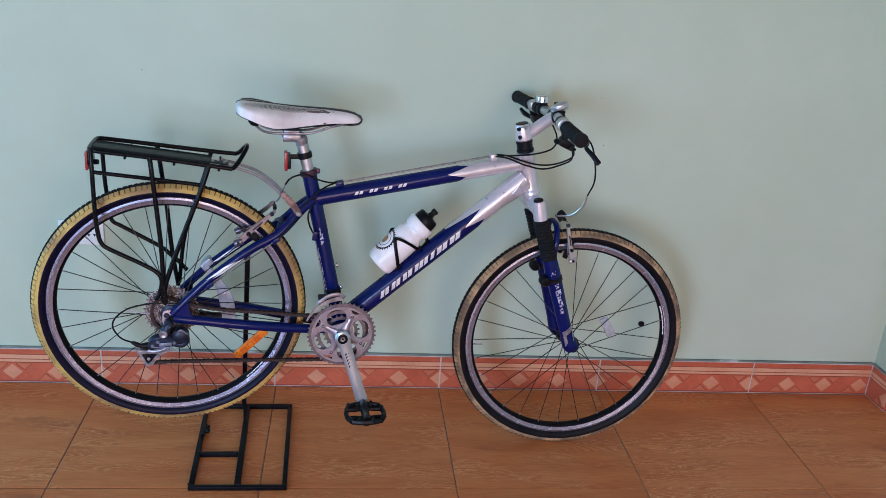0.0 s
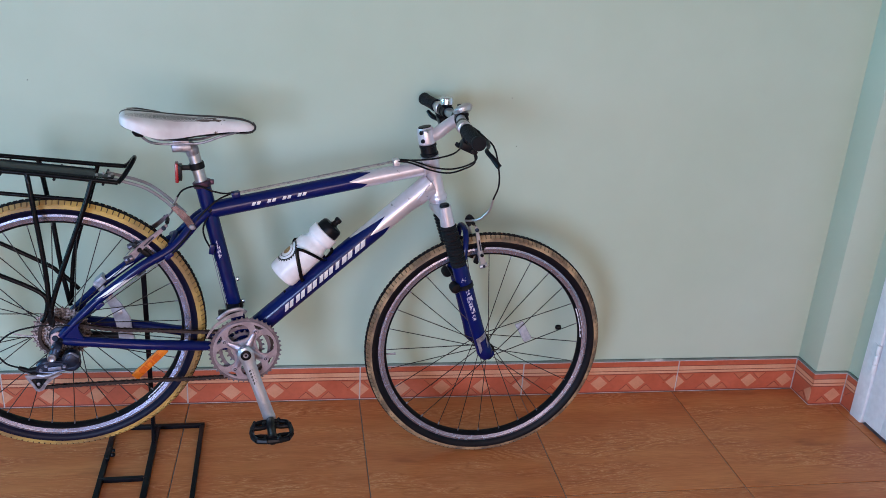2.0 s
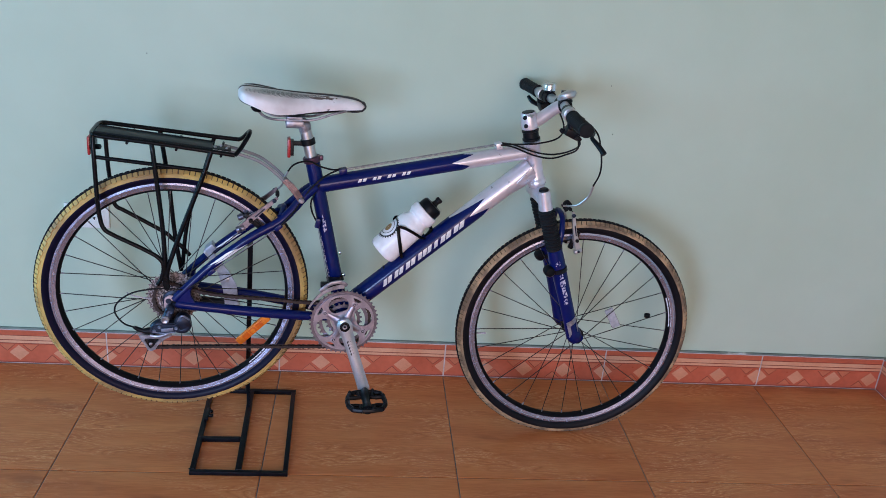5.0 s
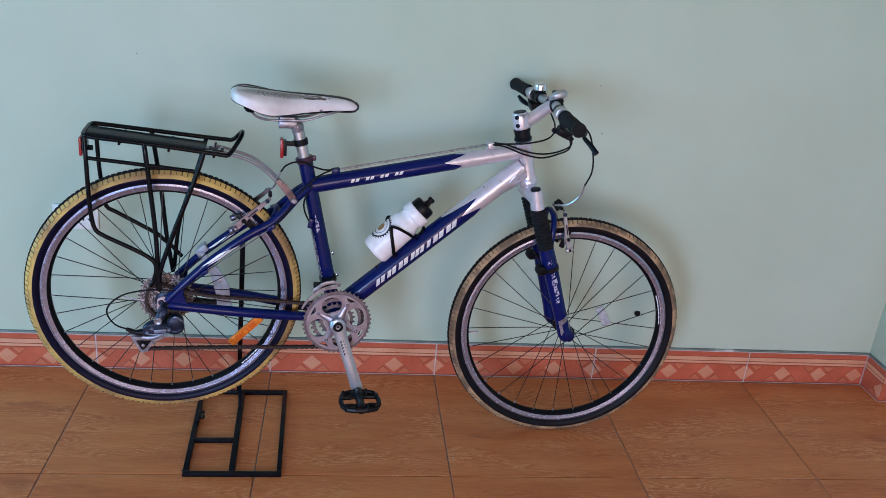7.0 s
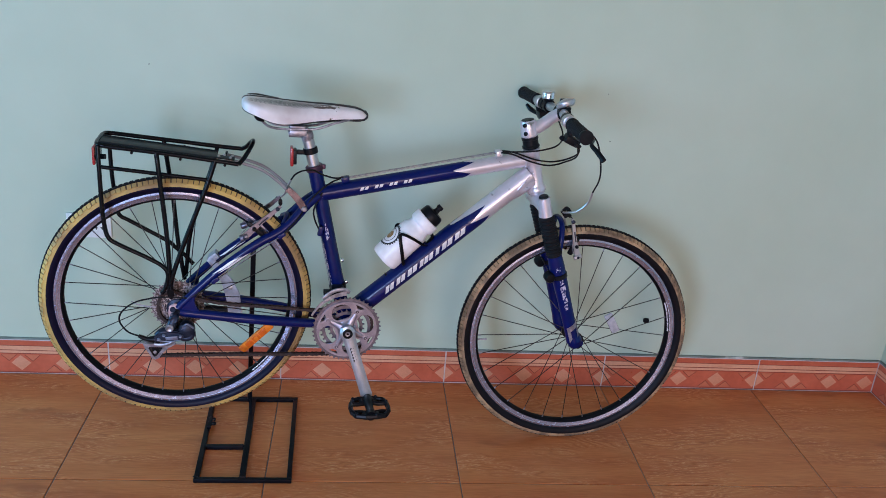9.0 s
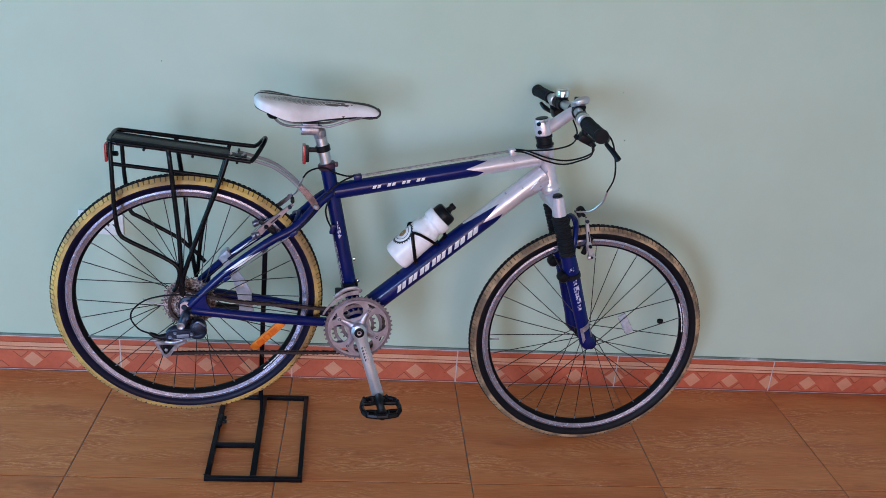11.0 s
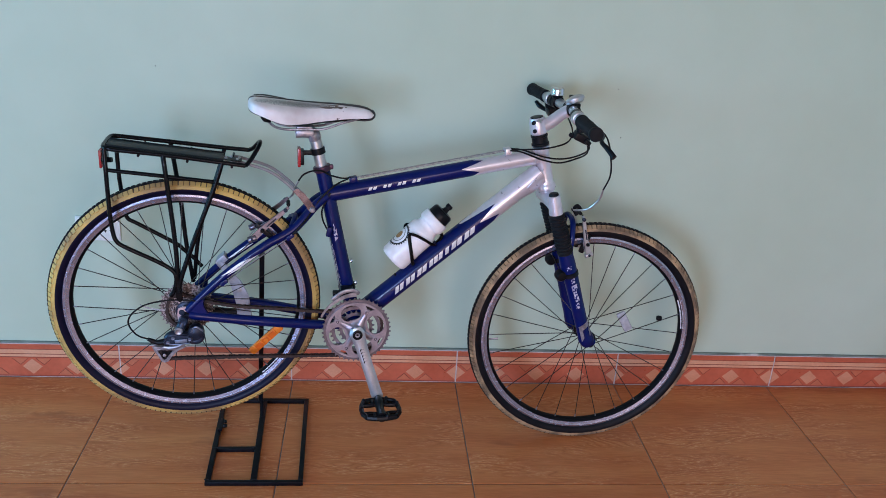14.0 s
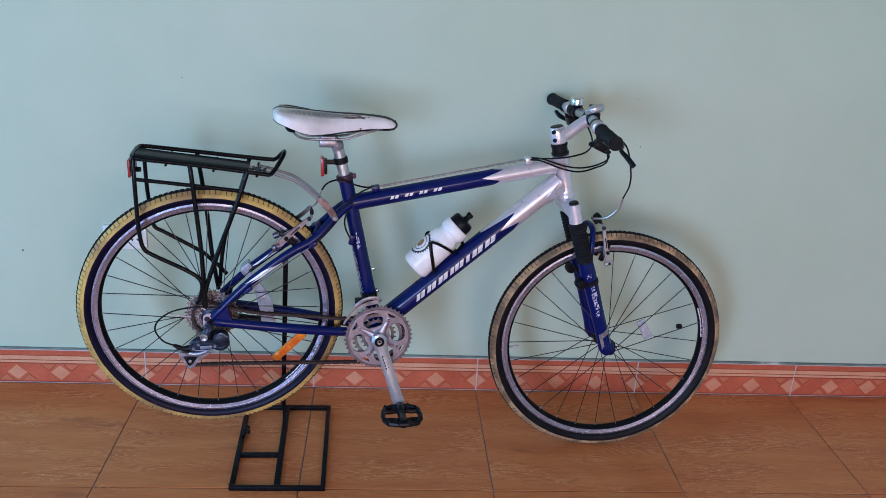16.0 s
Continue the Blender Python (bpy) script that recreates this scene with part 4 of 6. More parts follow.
def ring_plate(bm, outer, inner, y0, y1, m=None, index=0):
    """A flat ring between an outer and an inner outline with as many points."""
    m = m or Matrix()
    a, b = [[[bm.verts.new(m @ Vector((x, y, z))) for x, z in o] for o in (outer, inner)] for y in (y0, y1)]
    n = len(outer)
    for k in range(n):
        j = (k + 1) % n
        for q in ((a[0][k], a[0][j], a[1][j], a[1][k]), (b[0][k], b[1][k], b[1][j], b[0][j]), (a[0][k], b[0][k], b[0][j], a[0][j]), (a[1][k], a[1][j], b[1][j], b[1][k])):
            bm.faces.new(q).material_index = index


def circle_like(outline, r):
    return [(r * math.cos(math.atan2(z, x)), r * math.sin(math.atan2(z, x))) for x, z in outline]


# cassette on the rear wheel
bm = bmesh.new()
lathe(bm, [(0.050, -0.0205), (0.050, -0.0225), (0.026, -0.024), (0.024, -0.047), (0.019, -0.049), (0.012, -0.051)], 24)
cassette = part("cassette", bm, M_DARKMETAL, bike, "rusty sprocket cassette")
for k, (r, n) in enumerate(((0.0665, 32), (0.0600, 28), (0.0535, 24), (0.0470, 21), (0.0415, 18), (0.0365, 15), (0.0315, 13))):
    bm = bmesh.new()
    o = toothed(r, n, 0.0048)
    ring_plate(bm, o, circle_like(o, r * 0.80), -0.0235 - k * 0.0036, -0.0217 - k * 0.0036)
    part("sprocket", bm, M_RUST, cassette, smooth=False)

# chainset
at_bb = Matrix.Translation(BB)
def pierced(bm, r0, r1, y0, y1, hole, na=360, nr=60):
    """A round plate about the crank axle with windows where hole(r, angle) is true."""
    rs = np.linspace(r0, r1, nr + 1)
    keep = [[not hole((rs[i] + rs[i + 1]) / 2, 2 * math.pi * (k + 0.5) / na) for k in range(na)] for i in range(nr)]
    verts = {}

    def v(i, k, s):
        key = (i, k % na, s)
        if key not in verts:
            a = 2 * math.pi * (k % na) / na
            verts[key] = bm.verts.new(BB + Vector((rs[i] * math.cos(a), y1 if s else y0, rs[i] * math.sin(a))))
        return verts[key]

    for i in range(nr):
        for k in range(na):
            if not keep[i][k]:
                continue
            bm.faces.new((v(i, k, 0), v(i, k + 1, 0), v(i + 1, k + 1, 0), v(i + 1, k, 0)))
            bm.faces.new((v(i, k, 1), v(i + 1, k, 1), v(i + 1, k + 1, 1), v(i, k + 1, 1)))
            if i == 0 or not keep[i - 1][k]:
                bm.faces.new((v(i, k, 0), v(i, k, 1), v(i, k + 1, 1), v(i, k + 1, 0)))
            if i == nr - 1 or not keep[i + 1][k]:
                bm.faces.new((v(i + 1, k, 0), v(i + 1, k + 1, 0), v(i + 1, k + 1, 1), v(i + 1, k, 1)))
            if not keep[i][k - 1]:
                bm.faces.new((v(i, k, 0), v(i + 1, k, 0), v(i + 1, k, 1), v(i, k, 1)))
            if not keep[i][(k + 1) % na]:
                bm.faces.new((v(i, k + 1, 0), v(i, k + 1, 1), v(i + 1, k + 1, 1), v(i + 1, k + 1, 0)))


CRANK = math.atan2(-0.1716, 0.0535)


def window(r, a):
    """Four large ovals between the arms and a small wedge outside each bolt."""
    d = (a - CRANK + math.pi / 4) % (math.pi / 2) - math.pi / 4
    e = (a - CRANK) % (math.pi / 2) - math.pi / 4
    oval = (abs(r - 0.0505) / 0.0205) ** 2.2 + (abs(r * d) / (0.0215 + (r - 0.030) * 0.22)) ** 2.2 < 1
    wedge = 0.0630 < r < 0.0715 and abs(r * e) < 0.005 + (r - 0.0630) * 1.0
    return oval or wedge


bm = bmesh.new()
o = toothed(0.0876, 44, 0.0042)
ring_plate(bm, o, circle_like(o, 0.0740), -0.0485, -0.0450, at_bb)
chainset = part("chainset", bm, M_RINGALU, bike, "grey aluminium triple chainset", smooth=False)
bm = bmesh.new()
pierced(bm, 0.010, 0.0765, -0.0515, -0.0475, window)
part("spider", bm, M_SPIDER, chainset, "pierced four-arm spider", smooth=False)
for r, n, ri, y in ((0.0675, 32, 0.054, -0.0385), (0.0475, 22, 0.034, -0.0320)):
    bm = bmesh.new()
    o = toothed(r, n, 0.0055)
    ring_plate(bm, o, circle_like(o, ri), y - 0.003, y, at_bb)
    part("chainring", bm, M_RINGALU, chainset, smooth=False)
for k in range(4):
    c = BB + 0.0545 * Vector((math.cos(CRANK + radians(45 + 90 * k)), 0, math.sin(CRANK + radians(45 + 90 * k))))
    bm = bmesh.new()
    lathe(bm, [(0.0078, -0.0500), (0.0070, -0.0527), (0.0058, -0.0531), (0.0045, -0.0527)], 18, Matrix.Translation((c.x, 0, c.z)))
    part("bolt_boss", bm, M_SPIDER, chainset)
    bm = bmesh.new()
    lathe(bm, [(0.0036, -0.0515), (0.0036, -0.0534), (0.0030, -0.0537), (0.0020, -0.0522)], 12, Matrix.Translation((c.x, 0, c.z)))
    part("chainring_bolt", bm, M_DARKMETAL, chainset)
bm = bmesh.new()
lathe(bm, [(0.0250, -0.0512), (0.0205, -0.0535), (0.0180, -0.0580), (0.0165, -0.0630), (0.010, -0.0640)], 28, at_bb)
part("spider_hub", bm, M_SPIDER, chainset)
for k in range(4):
    # a forged rib from the hub out to each bolt
    d = Vector((math.cos(CRANK + radians(45 + 90 * k)), 0, math.sin(CRANK + radians(45 + 90 * k))))
    bm = bmesh.new()
    sweep(bm, [BB + d * r + Vector((0, y, 0)) for r, y in ((0.014, -0.0550), (0.024, -0.0530), (0.036, -0.0515), (0.047, -0.0508))], [0.0105, 0.0085, 0.0066, 0.0058], 12, flat=0.42, up=(0, 1, 0))
    part("spider_rib", bm, M_SPIDER, chainset)
# crank arm
u = Vector((0.0535, 0, -0.1716)).normalized()
bm = bmesh.new()
line = [BB + u * s + Vector((0, y, 0)) for s, y in ((-0.016, -0.066), (0.0, -0.068), (0.030, -0.071), (0.090, -0.076), (0.150, -0.080), (0.182, -0.082), (0.196, -0.082))]
sweep(bm, glide(line), [0.013, 0.0205, 0.0160, 0.0145, 0.0150, 0.0158, 0.012], 14, flat=0.52, up=(0, 1, 0))
arm = part("crank_arm", bm, M_CRANK, chainset, "grey forged aluminium crank arm")
bm = bmesh.new()
lathe(bm, [(0.0125, -0.0760), (0.0125, -0.0802), (0.0095, -0.0808), (0.0088, -0.0790)], 20, at_bb)
part("dust_cap", bm, M_PLASTIC, chainset, "black dust cap ring")
bm = bmesh.new()
lathe(bm, [(0.0070, -0.0780), (0.0060, -0.0800), (0.003, -0.0795), (0.0025, -0.078)], 12, at_bb)
part("crank_bolt", bm, M_BRAKE, chainset)
bm = bmesh.new()
n = Vector((-u.z, 0, u.x))
for k in range(5):
    c = BB + u * (0.040 + k * 0.0085)
    q = [c + u * du + n * (dn - 0.002) for du, dn in ((0, -0.004), (0.006, -0.004), (0.006, 0.005), (0, 0.005))]
    plate(bm, [(p.x, p.z) for p in q], -0.0800 - k * 0.0006, -0.076)
part("crank_print", bm, M_PRINT, chainset, "small black printed bars")

# pedal: a toothed black cage with windows
def pedal(at):
    p = bmesh.new()
    lathe(p, [(0.0095, 0.012), (0.0095, 0.0), (0.0120, -0.004), (0.0120, -0.030), (0.0105, -0.034), (0.0105, -0.070), (0.0130, -0.074), (0.0130, -0.090)], 14, Matrix.Translation(at))
    body = part("pedal", p, M_PLASTIC, bike, "black plastic platform pedal")
    x0, y0 = at.x, at.y

    def bar(pts, r=0.0050):
        b = bmesh.new()
        sweep(b, [(x0 + x, y0 + y, at.z + z) for x, y, z in pts], r, 8, flat=1.15, up=(0, 0, 1))
        part("cage_bar", b, M_PLASTIC, body)

    outline = [(-0.020, -0.004), (-0.039, -0.012), (-0.0450, -0.030), (-0.0475, -0.050), (-0.0455, -0.070), (-0.036, -0.088), (-0.013, -0.094), (0.013, -0.094), (0.036, -0.088), (0.0455, -0.070), (0.0475, -0.050), (0.0450, -0.030), (0.039, -0.012), (0.020, -0.004)]
    for k in range(len(outline)):
        a, b = outline[k], outline[(k + 1) % len(outline)]
        bar([(*a, 0), (*b, 0)], 0.0062)
        if k % 2:
            st = bmesh.new()
            lathe(st, [(0.0040, -0.004), (0.0040, 0.0075), (0.0026, 0.0095)], 8, Matrix.Translation((x0 + a[0], y0 + a[1], at.z)) @ pose(0, 0, 0, 90))
            part("stud", st, M_PLASTIC, body)
    for s in (-1, 1):
        bar([(s * 0.006, -0.026, 0), (s * 0.026, -0.031, 0), (s * 0.0450, -0.030, 0)], 0.0052)
        bar([(s * 0.006, -0.074, 0), (s * 0.026, -0.069, 0), (s * 0.0455, -0.070, 0)], 0.0052)
        bar([(s * 0.018, -0.010, 0), (s * 0.016, -0.030, 0)], 0.0046)
        bar([(s * 0.016, -0.070, 0), (s * 0.018, -0.092, 0)], 0.0046)


pedal(BB + u * 0.184 + Vector((0, -0.094, 0)))

# chain: links along its run
run = [Vector(p) for p in glide([(-0.010, -0.040, 0.044), (0.010, -0.040, 0.036), (0.1, -0.0415, 0.0115), (0.24, -0.0405, -0.0025), (0.345, -0.0400, -0.012), (0.412, -0.0400, 0.006), (0.465, -0.0400, -0.022), (0.478, -0.0400, -0.0574),
                                 (0.462, -0.0400, -0.107), (0.412, -0.0400, -0.132), (0.345, -0.0400, -0.1345), (0.15, -0.0405, -0.1300), (0.0, -0.042, -0.1275), (-0.050, -0.041, -0.1275), (-0.068, -0.041, -0.112), (-0.058, -0.041, -0.097), (-0.030, -0.041, -0.080),
                                 (0.010, -0.041, -0.062), (0.022, -0.041, -0.050), (0.016, -0.041, -0.040), (-0.010, -0.0405, -0.042), (-0.036, -0.040, -0.028), (-0.045, -0.040, 0.000), (-0.036, -0.040, 0.030), (-0.010, -0.040, 0.044)], 8)]
dist = [0.0]
for a, b in zip(run, run[1:]):
    dist.append(dist[-1] + (b - a).length)
n = round(dist[-1] / 0.0127)
bm = bmesh.new()
pos = [Vector(np.array([np.interp(dist[-1] * k / n, dist, [p[c] for p in run]) for c in range(3)])) for k in range(n)]
for k in range(n):
    a, b = pos[k], pos[(k + 1) % n]
    t = (b - a).normalized()
    w = Vector((-t.z, 0, t.x)).normalized()
    half = 0.0028 if k % 2 else 0.0040
    for s in (-1, 1):
        y = Vector((0, s * half, 0))
        ring = [a - t * 0.0036, a + w * 0.0042, (a + b) / 2 + w * 0.0030, b + w * 0.0042, b + t * 0.0036, b - w * 0.0042, (a + b) / 2 - w * 0.0030, a - w * 0.0042]
        p = [bm.verts.new(v + y) for v in ring]
        q = [bm.verts.new(v + y + Vector((0, s * 0.0010, 0))) for v in ring]
        bm.faces.new(p), bm.faces.new(q)
        for i in range(8):
            j = (i + 1) % 8
            bm.faces.new((p[i], p[j], q[j], q[i]))
    sweep(bm, [a + Vector((0, -0.0045, 0)), a + Vector((0, 0.0045, 0))], 0.0030, 6)
part("chain", bm, M_CHAIN, bike, "rusty brown chain", smooth=False)

# rear derailleur
bm = bmesh.new()
lathe(bm, [(0.009, -0.068), (0.011, -0.070), (0.011, -0.088), (0.008, -0.091), (0.004, -0.090)], 16, Matrix.Translation((-0.004, 0, -0.010)))
sweep(bm, [(-0.004, -0.080, -0.010), (-0.012, -0.084, -0.030)], [0.010, 0.0115], 12)
derailleur = part("rear_derailleur", bm, M_DARKMETAL, bike, "dark grey rear derailleur")
bm = bmesh.new()
lathe(bm, [(0.0085, -0.076), (0.0095, -0.078), (0.0095, -0.097), (0.007, -0.0985), (0.0035, -0.097)], 16, Matrix.Translation((-0.014, 0, -0.030)))
part("pivot_bolt", bm, M_BRAKE, derailleur, "bright pivot bolt")
bm = bmesh.new()
o = [(-0.052, -0.060), (-0.047, -0.050), (-0.034, -0.043), (-0.016, -0.040), (0.004, -0.041), (0.018, -0.047), (0.020, -0.058), (0.010, -0.066), (-0.012, -0.068), (-0.036, -0.070), (-0.050, -0.068)]
plate(bm, o, -0.092, -0.084)
bmesh.ops.bevel(bm, geom=bm.edges[:], offset=0.003, segments=2, affect="EDGES")
sweep(bm, glide([(-0.046, -0.080, -0.056), (-0.030, -0.080, -0.046), (0.006, -0.076, -0.050)]), [0.008, 0.011, 0.010], 12)
part("link_body", bm, M_DARKMETAL, derailleur)
for x, z in ((-0.040, -0.060), (-0.028, -0.050), (0.010, -0.054)):
    bm = bmesh.new()
    lathe(bm, [(0.0042, -0.091), (0.0042, -0.0935), (0.0028, -0.0945), (0.0015, -0.0940)], 12, Matrix.Translation((x, 0, z)))
    part("rivet", bm, M_GREYBLUE, derailleur, "small bright rivet")
bm = bmesh.new()
sweep(bm, glide([(-0.044, -0.0925, -0.063), (-0.018, -0.0935, -0.0655), (0.010, -0.0930, -0.0625)]), [0.0012, 0.0018, 0.0012], 8)
part("edge", bm, M_GREYBLUE, derailleur, "pale line along the edge of the link")
bm = bmesh.new()
sweep(bm, glide([(-0.056, -0.0545, -0.092), (-0.040, -0.0560, -0.0935), (-0.020, -0.0580, -0.088), (0.002, -0.0580, -0.074)]), [0.0050, 0.0052, 0.0046, 0.0040], 8, flat=0.45)
part("cage_arm", bm, M_BRAKE, derailleur, "bright alloy cage arm")
bm = bmesh.new()
box(bm, (-0.014, -0.0025, -0.0045), (0.014, 0.0, 0.0045), 0.001, Matrix.Translation((-0.010, -0.0945, -0.056)) @ pose(0, 0, 0, 0, -4, 0))
part("badge", bm, M_GREYBLUE, derailleur, "pale blue-grey badge")
bm = bmesh.new()
lathe(bm, [(0.013, -0.060), (0.0185, -0.063), (0.0200, -0.074), (0.0185, -0.086), (0.011, -0.090)], 18, Matrix.Translation((0.0240, 0, -0.042)))
sweep(bm, glide([(0.026, -0.076, -0.036), (0.036, -0.078, -0.052), (0.026, -0.078, -0.064), (0.004, -0.076, -0.062)]), [0.011, 0.009, 0.009, 0.008], 10)
part("spring_housing", bm, M_DARKMETAL, derailleur)
bm = bmesh.new()
sweep(bm, glide([(0.012, -0.0865, -0.041), (0.024, -0.0905, -0.022), (0.041, -0.0875, -0.034)]), 0.0026, 8)
part("housing_rim", bm, M_GREYBLUE, derailleur, "pale metal edge of the housing")
for y in (-0.052, -0.034):
    bm = bmesh.new()
    o = [(-0.083, -0.0900), (-0.060, -0.0905), (-0.035, -0.0925), (-0.008, -0.0880), (-0.004, -0.0925), (-0.024, -0.1035), (-0.038, -0.1170), (-0.046, -0.1300), (-0.056, -0.1335), (-0.063, -0.1300), (-0.070, -0.1150), (-0.079, -0.1000)]
    i = [(-0.072, -0.0985), (-0.060, -0.0990), (-0.046, -0.1000), (-0.034, -0.1000), (-0.034, -0.1020), (-0.040, -0.1080), (-0.046, -0.1160), (-0.051, -0.1235), (-0.056, -0.1260), (-0.060, -0.1235), (-0.064, -0.1150), (-0.069, -0.1050)]
    ring_plate(bm, o, i, y - 0.0015, y + 0.0015)
    part("cage_plate", bm, M_BRAKE, derailleur, "bright alloy cage plate")
for x, z, r in ((-0.055, -0.1125, 0.0165), (0.004, -0.058, 0.0165)):
    bm = bmesh.new()
    o = toothed(r, 11, 0.004)
    plate(bm, o, -0.0455, -0.0395, m=Matrix.Translation((x, 0, z)))
    part("pulley", bm, M_PLASTIC, derailleur, smooth=False)
    bm = bmesh.new()
    lathe(bm, [(0.004, -0.0535), (0.004, -0.0560), (0.002, -0.0565)], 10, Matrix.Translation((x, 0, z)))
    part("pulley_bolt", bm, M_BRAKE, derailleur)
bm = bmesh.new()
sweep(bm, [(-0.088, -0.078, -0.056), (-0.076, -0.078, -0.0625), (-0.070, -0.078, -0.065), (-0.062, -0.078, -0.0665), (-0.046, -0.078, -0.0640)], [0.0042, 0.0060, 0.0050, 0.0075, 0.0085], 10)
part("cable_adjuster", bm, M_PLASTIC, derailleur)
tube("gear_cable_loop", [(0.030, -0.066, 0.034), (0.0077, -0.070, 0.0385), (-0.0373, -0.072, 0.0405), (-0.0891, -0.074, 0.0307), (-0.1220, -0.075, 0.007), (-0.1290, -0.076, -0.018), (-0.1120, -0.077, -0.045), (-0.086, -0.078, -0.057)], 0.0021, M_CABLE, bike, "black gear cable loop", 8)

# a loose clear tie end beside the cassette
bm = bmesh.new()
sweep(bm, glide([(-0.048, -0.050, 0.006), (-0.068, -0.052, 0.009), (-0.090, -0.054, 0.0155), (-0.104, -0.055, 0.024)]), [0.0016, 0.0020, 0.0020, 0.0012], 6, flat=0.4)
part("cable_tie", bm, M_LENS, bike, "clear plastic tie end")

# front derailleur
bm = bmesh.new()
rows = []
for k in range(13):
    a = radians(92 + k * 5.2)
    rows.append([bm.verts.new(BB + Vector((r * math.cos(a), y, r * math.sin(a)))) for r, y in ((0.0970, -0.060), (0.1085 - 0.0006 * k, -0.060), (0.1085 - 0.0006 * k, -0.058), (0.0970, -0.058))])
for a, b in zip(rows, rows[1:]):
    for j in range(4):
        bm.faces.new((a[j], a[(j + 1) % 4], b[(j + 1) % 4], b[j]))
bm.faces.new(rows[0]), bm.faces.new(rows[-1])
fd = part("front_derailleur", bm, M_BRAKE, bike, "bright steel front derailleur cage")
bm = bmesh.new()
lathe(bm, [(0.0182, 0), (0.0215, 0.001), (0.0215, 0.015), (0.0182, 0.016)], 20, along((0.3925, 0, 0.030), (0.389, 0, 0.046)))
box(bm, (0.372, -0.054, 0.030), (0.404, -0.014, 0.048), 0.004)
box(bm, (0.352, -0.050, 0.030), (0.376, -0.030, 0.042), 0.003)
part("clamp", bm, M_PLASTIC, fd, "dark clamp")
bm = bmesh.new()
sweep(bm, glide([(0.350, -0.056, 0.026), (0.376, -0.058, 0.046), (0.402, -0.057, 0.050), (0.416, -0.054, 0.040)]), 0.0052, 8, flat=0.6)
part("link", bm, M_BRAKE, fd)

# ---- fork, stem and bars ----
STEER = (Vector((0.867, 0, 0.411)) - Vector((0.8935, 0, 0.2985))).normalized()
bm = bmesh.new()
lathe(bm, [(0.0205, 0.0), (0.0225, 0.002), (0.0225, 0.006), (0.0200, 0.008), (0.0200, 0.022), (0.0215, 0.023), (0.0215, 0.027), (0.018, 0.029)], 22, along((0.867, 0, 0.4105), Vector((0.867, 0, 0.4105)) + STEER))
part("headset", bm, M_PLASTIC, bike, "black headset cup and spacers")
base = Vector((0.867, 0, 0.4105)) + STEER * 0.029
bm = bmesh.new()
lathe(bm, [(0.0185, 0.0), (0.0212, 0.003), (0.0218, 0.014), (0.0205, 0.030), (0.0190, 0.040), (0.0172, 0.0425)], 22, along(base, base + STEER))
sweep(bm, glide([base + STEER * 0.018 + Vector((0.008, 0, 0)), base + STEER * 0.024 + Vector((0.030, 0, 0.004)), (0.915, 0, 0.489), (0.936, 0, 0.4995)]), [0.0165, 0.0158, 0.0150, 0.0165], 18)
stem = part("stem", bm, M_SILVERPAINT, bike, "pinkish silver threadless stem")
bm = bmesh.new()
lathe(bm, [(0.0160, 0.0425), (0.0158, 0.0440), (0.0135, 0.0446), (0.006, 0.0444)], 22, along(base, base + STEER))
cap = part("top_cap", bm, M_PLASTIC, stem, "black stem cap")
for x0, x1, y0, y1 in ((-0.009, 0.009, -0.002, 0.002), (-0.002, 0.002, -0.009, 0.009)):
    bm = bmesh.new()
    box(bm, (x0, y0, 0.0440), (x1, y1, 0.0449), 0.0, along(base, base + STEER) @ pose(0, 0, 0, -90, 0, 30))
    part("cap_mark", bm, M_ALU, cap, "plain silver mark")
for k in (0.010, 0.031):
    c = base + STEER * k + Vector((-0.0125, -0.0155, 0))
    bm = bmesh.new()
    lathe(bm, [(0.0052, 0), (0.0052, 0.0045), (0.003, 0.0050)], 12, along(c, c + Vector((-0.6, -0.8, 0))))
    part("clamp_bolt", bm, M_PLASTIC, stem, "black clamp bolt")
bm = bmesh.new()
lathe(bm, [(0.016, -0.021), (0.0175, -0.020), (0.0175, 0.020), (0.016, 0.021)], 20, Matrix.Translation((0.938, 0, 0.5015)))
part("bar_clamp", bm, M_PLASTIC, stem, "dark bar clamp")

BAR = [(0.9055, -0.270, 0.4960), (0.9075, -0.200, 0.5000), (0.9120, -0.125, 0.5040), (0.9300, -0.045, 0.5035), (0.938, 0.0, 0.5020), (0.936, 0.040, 0.5025), (0.924, 0.115, 0.5045), (0.915, 0.200, 0.5070), (0.910, 0.252, 0.5080)]
handlebar = tube("handlebar", BAR, 0.0118, M_ALU, bike, "dull silver flat handlebar", 14)


def on_bar(y):
    return Vector((np.interp(y, [p[1] for p in BAR], [p[0] for p in BAR]), y, np.interp(y, [p[1] for p in BAR], [p[2] for p in BAR])))


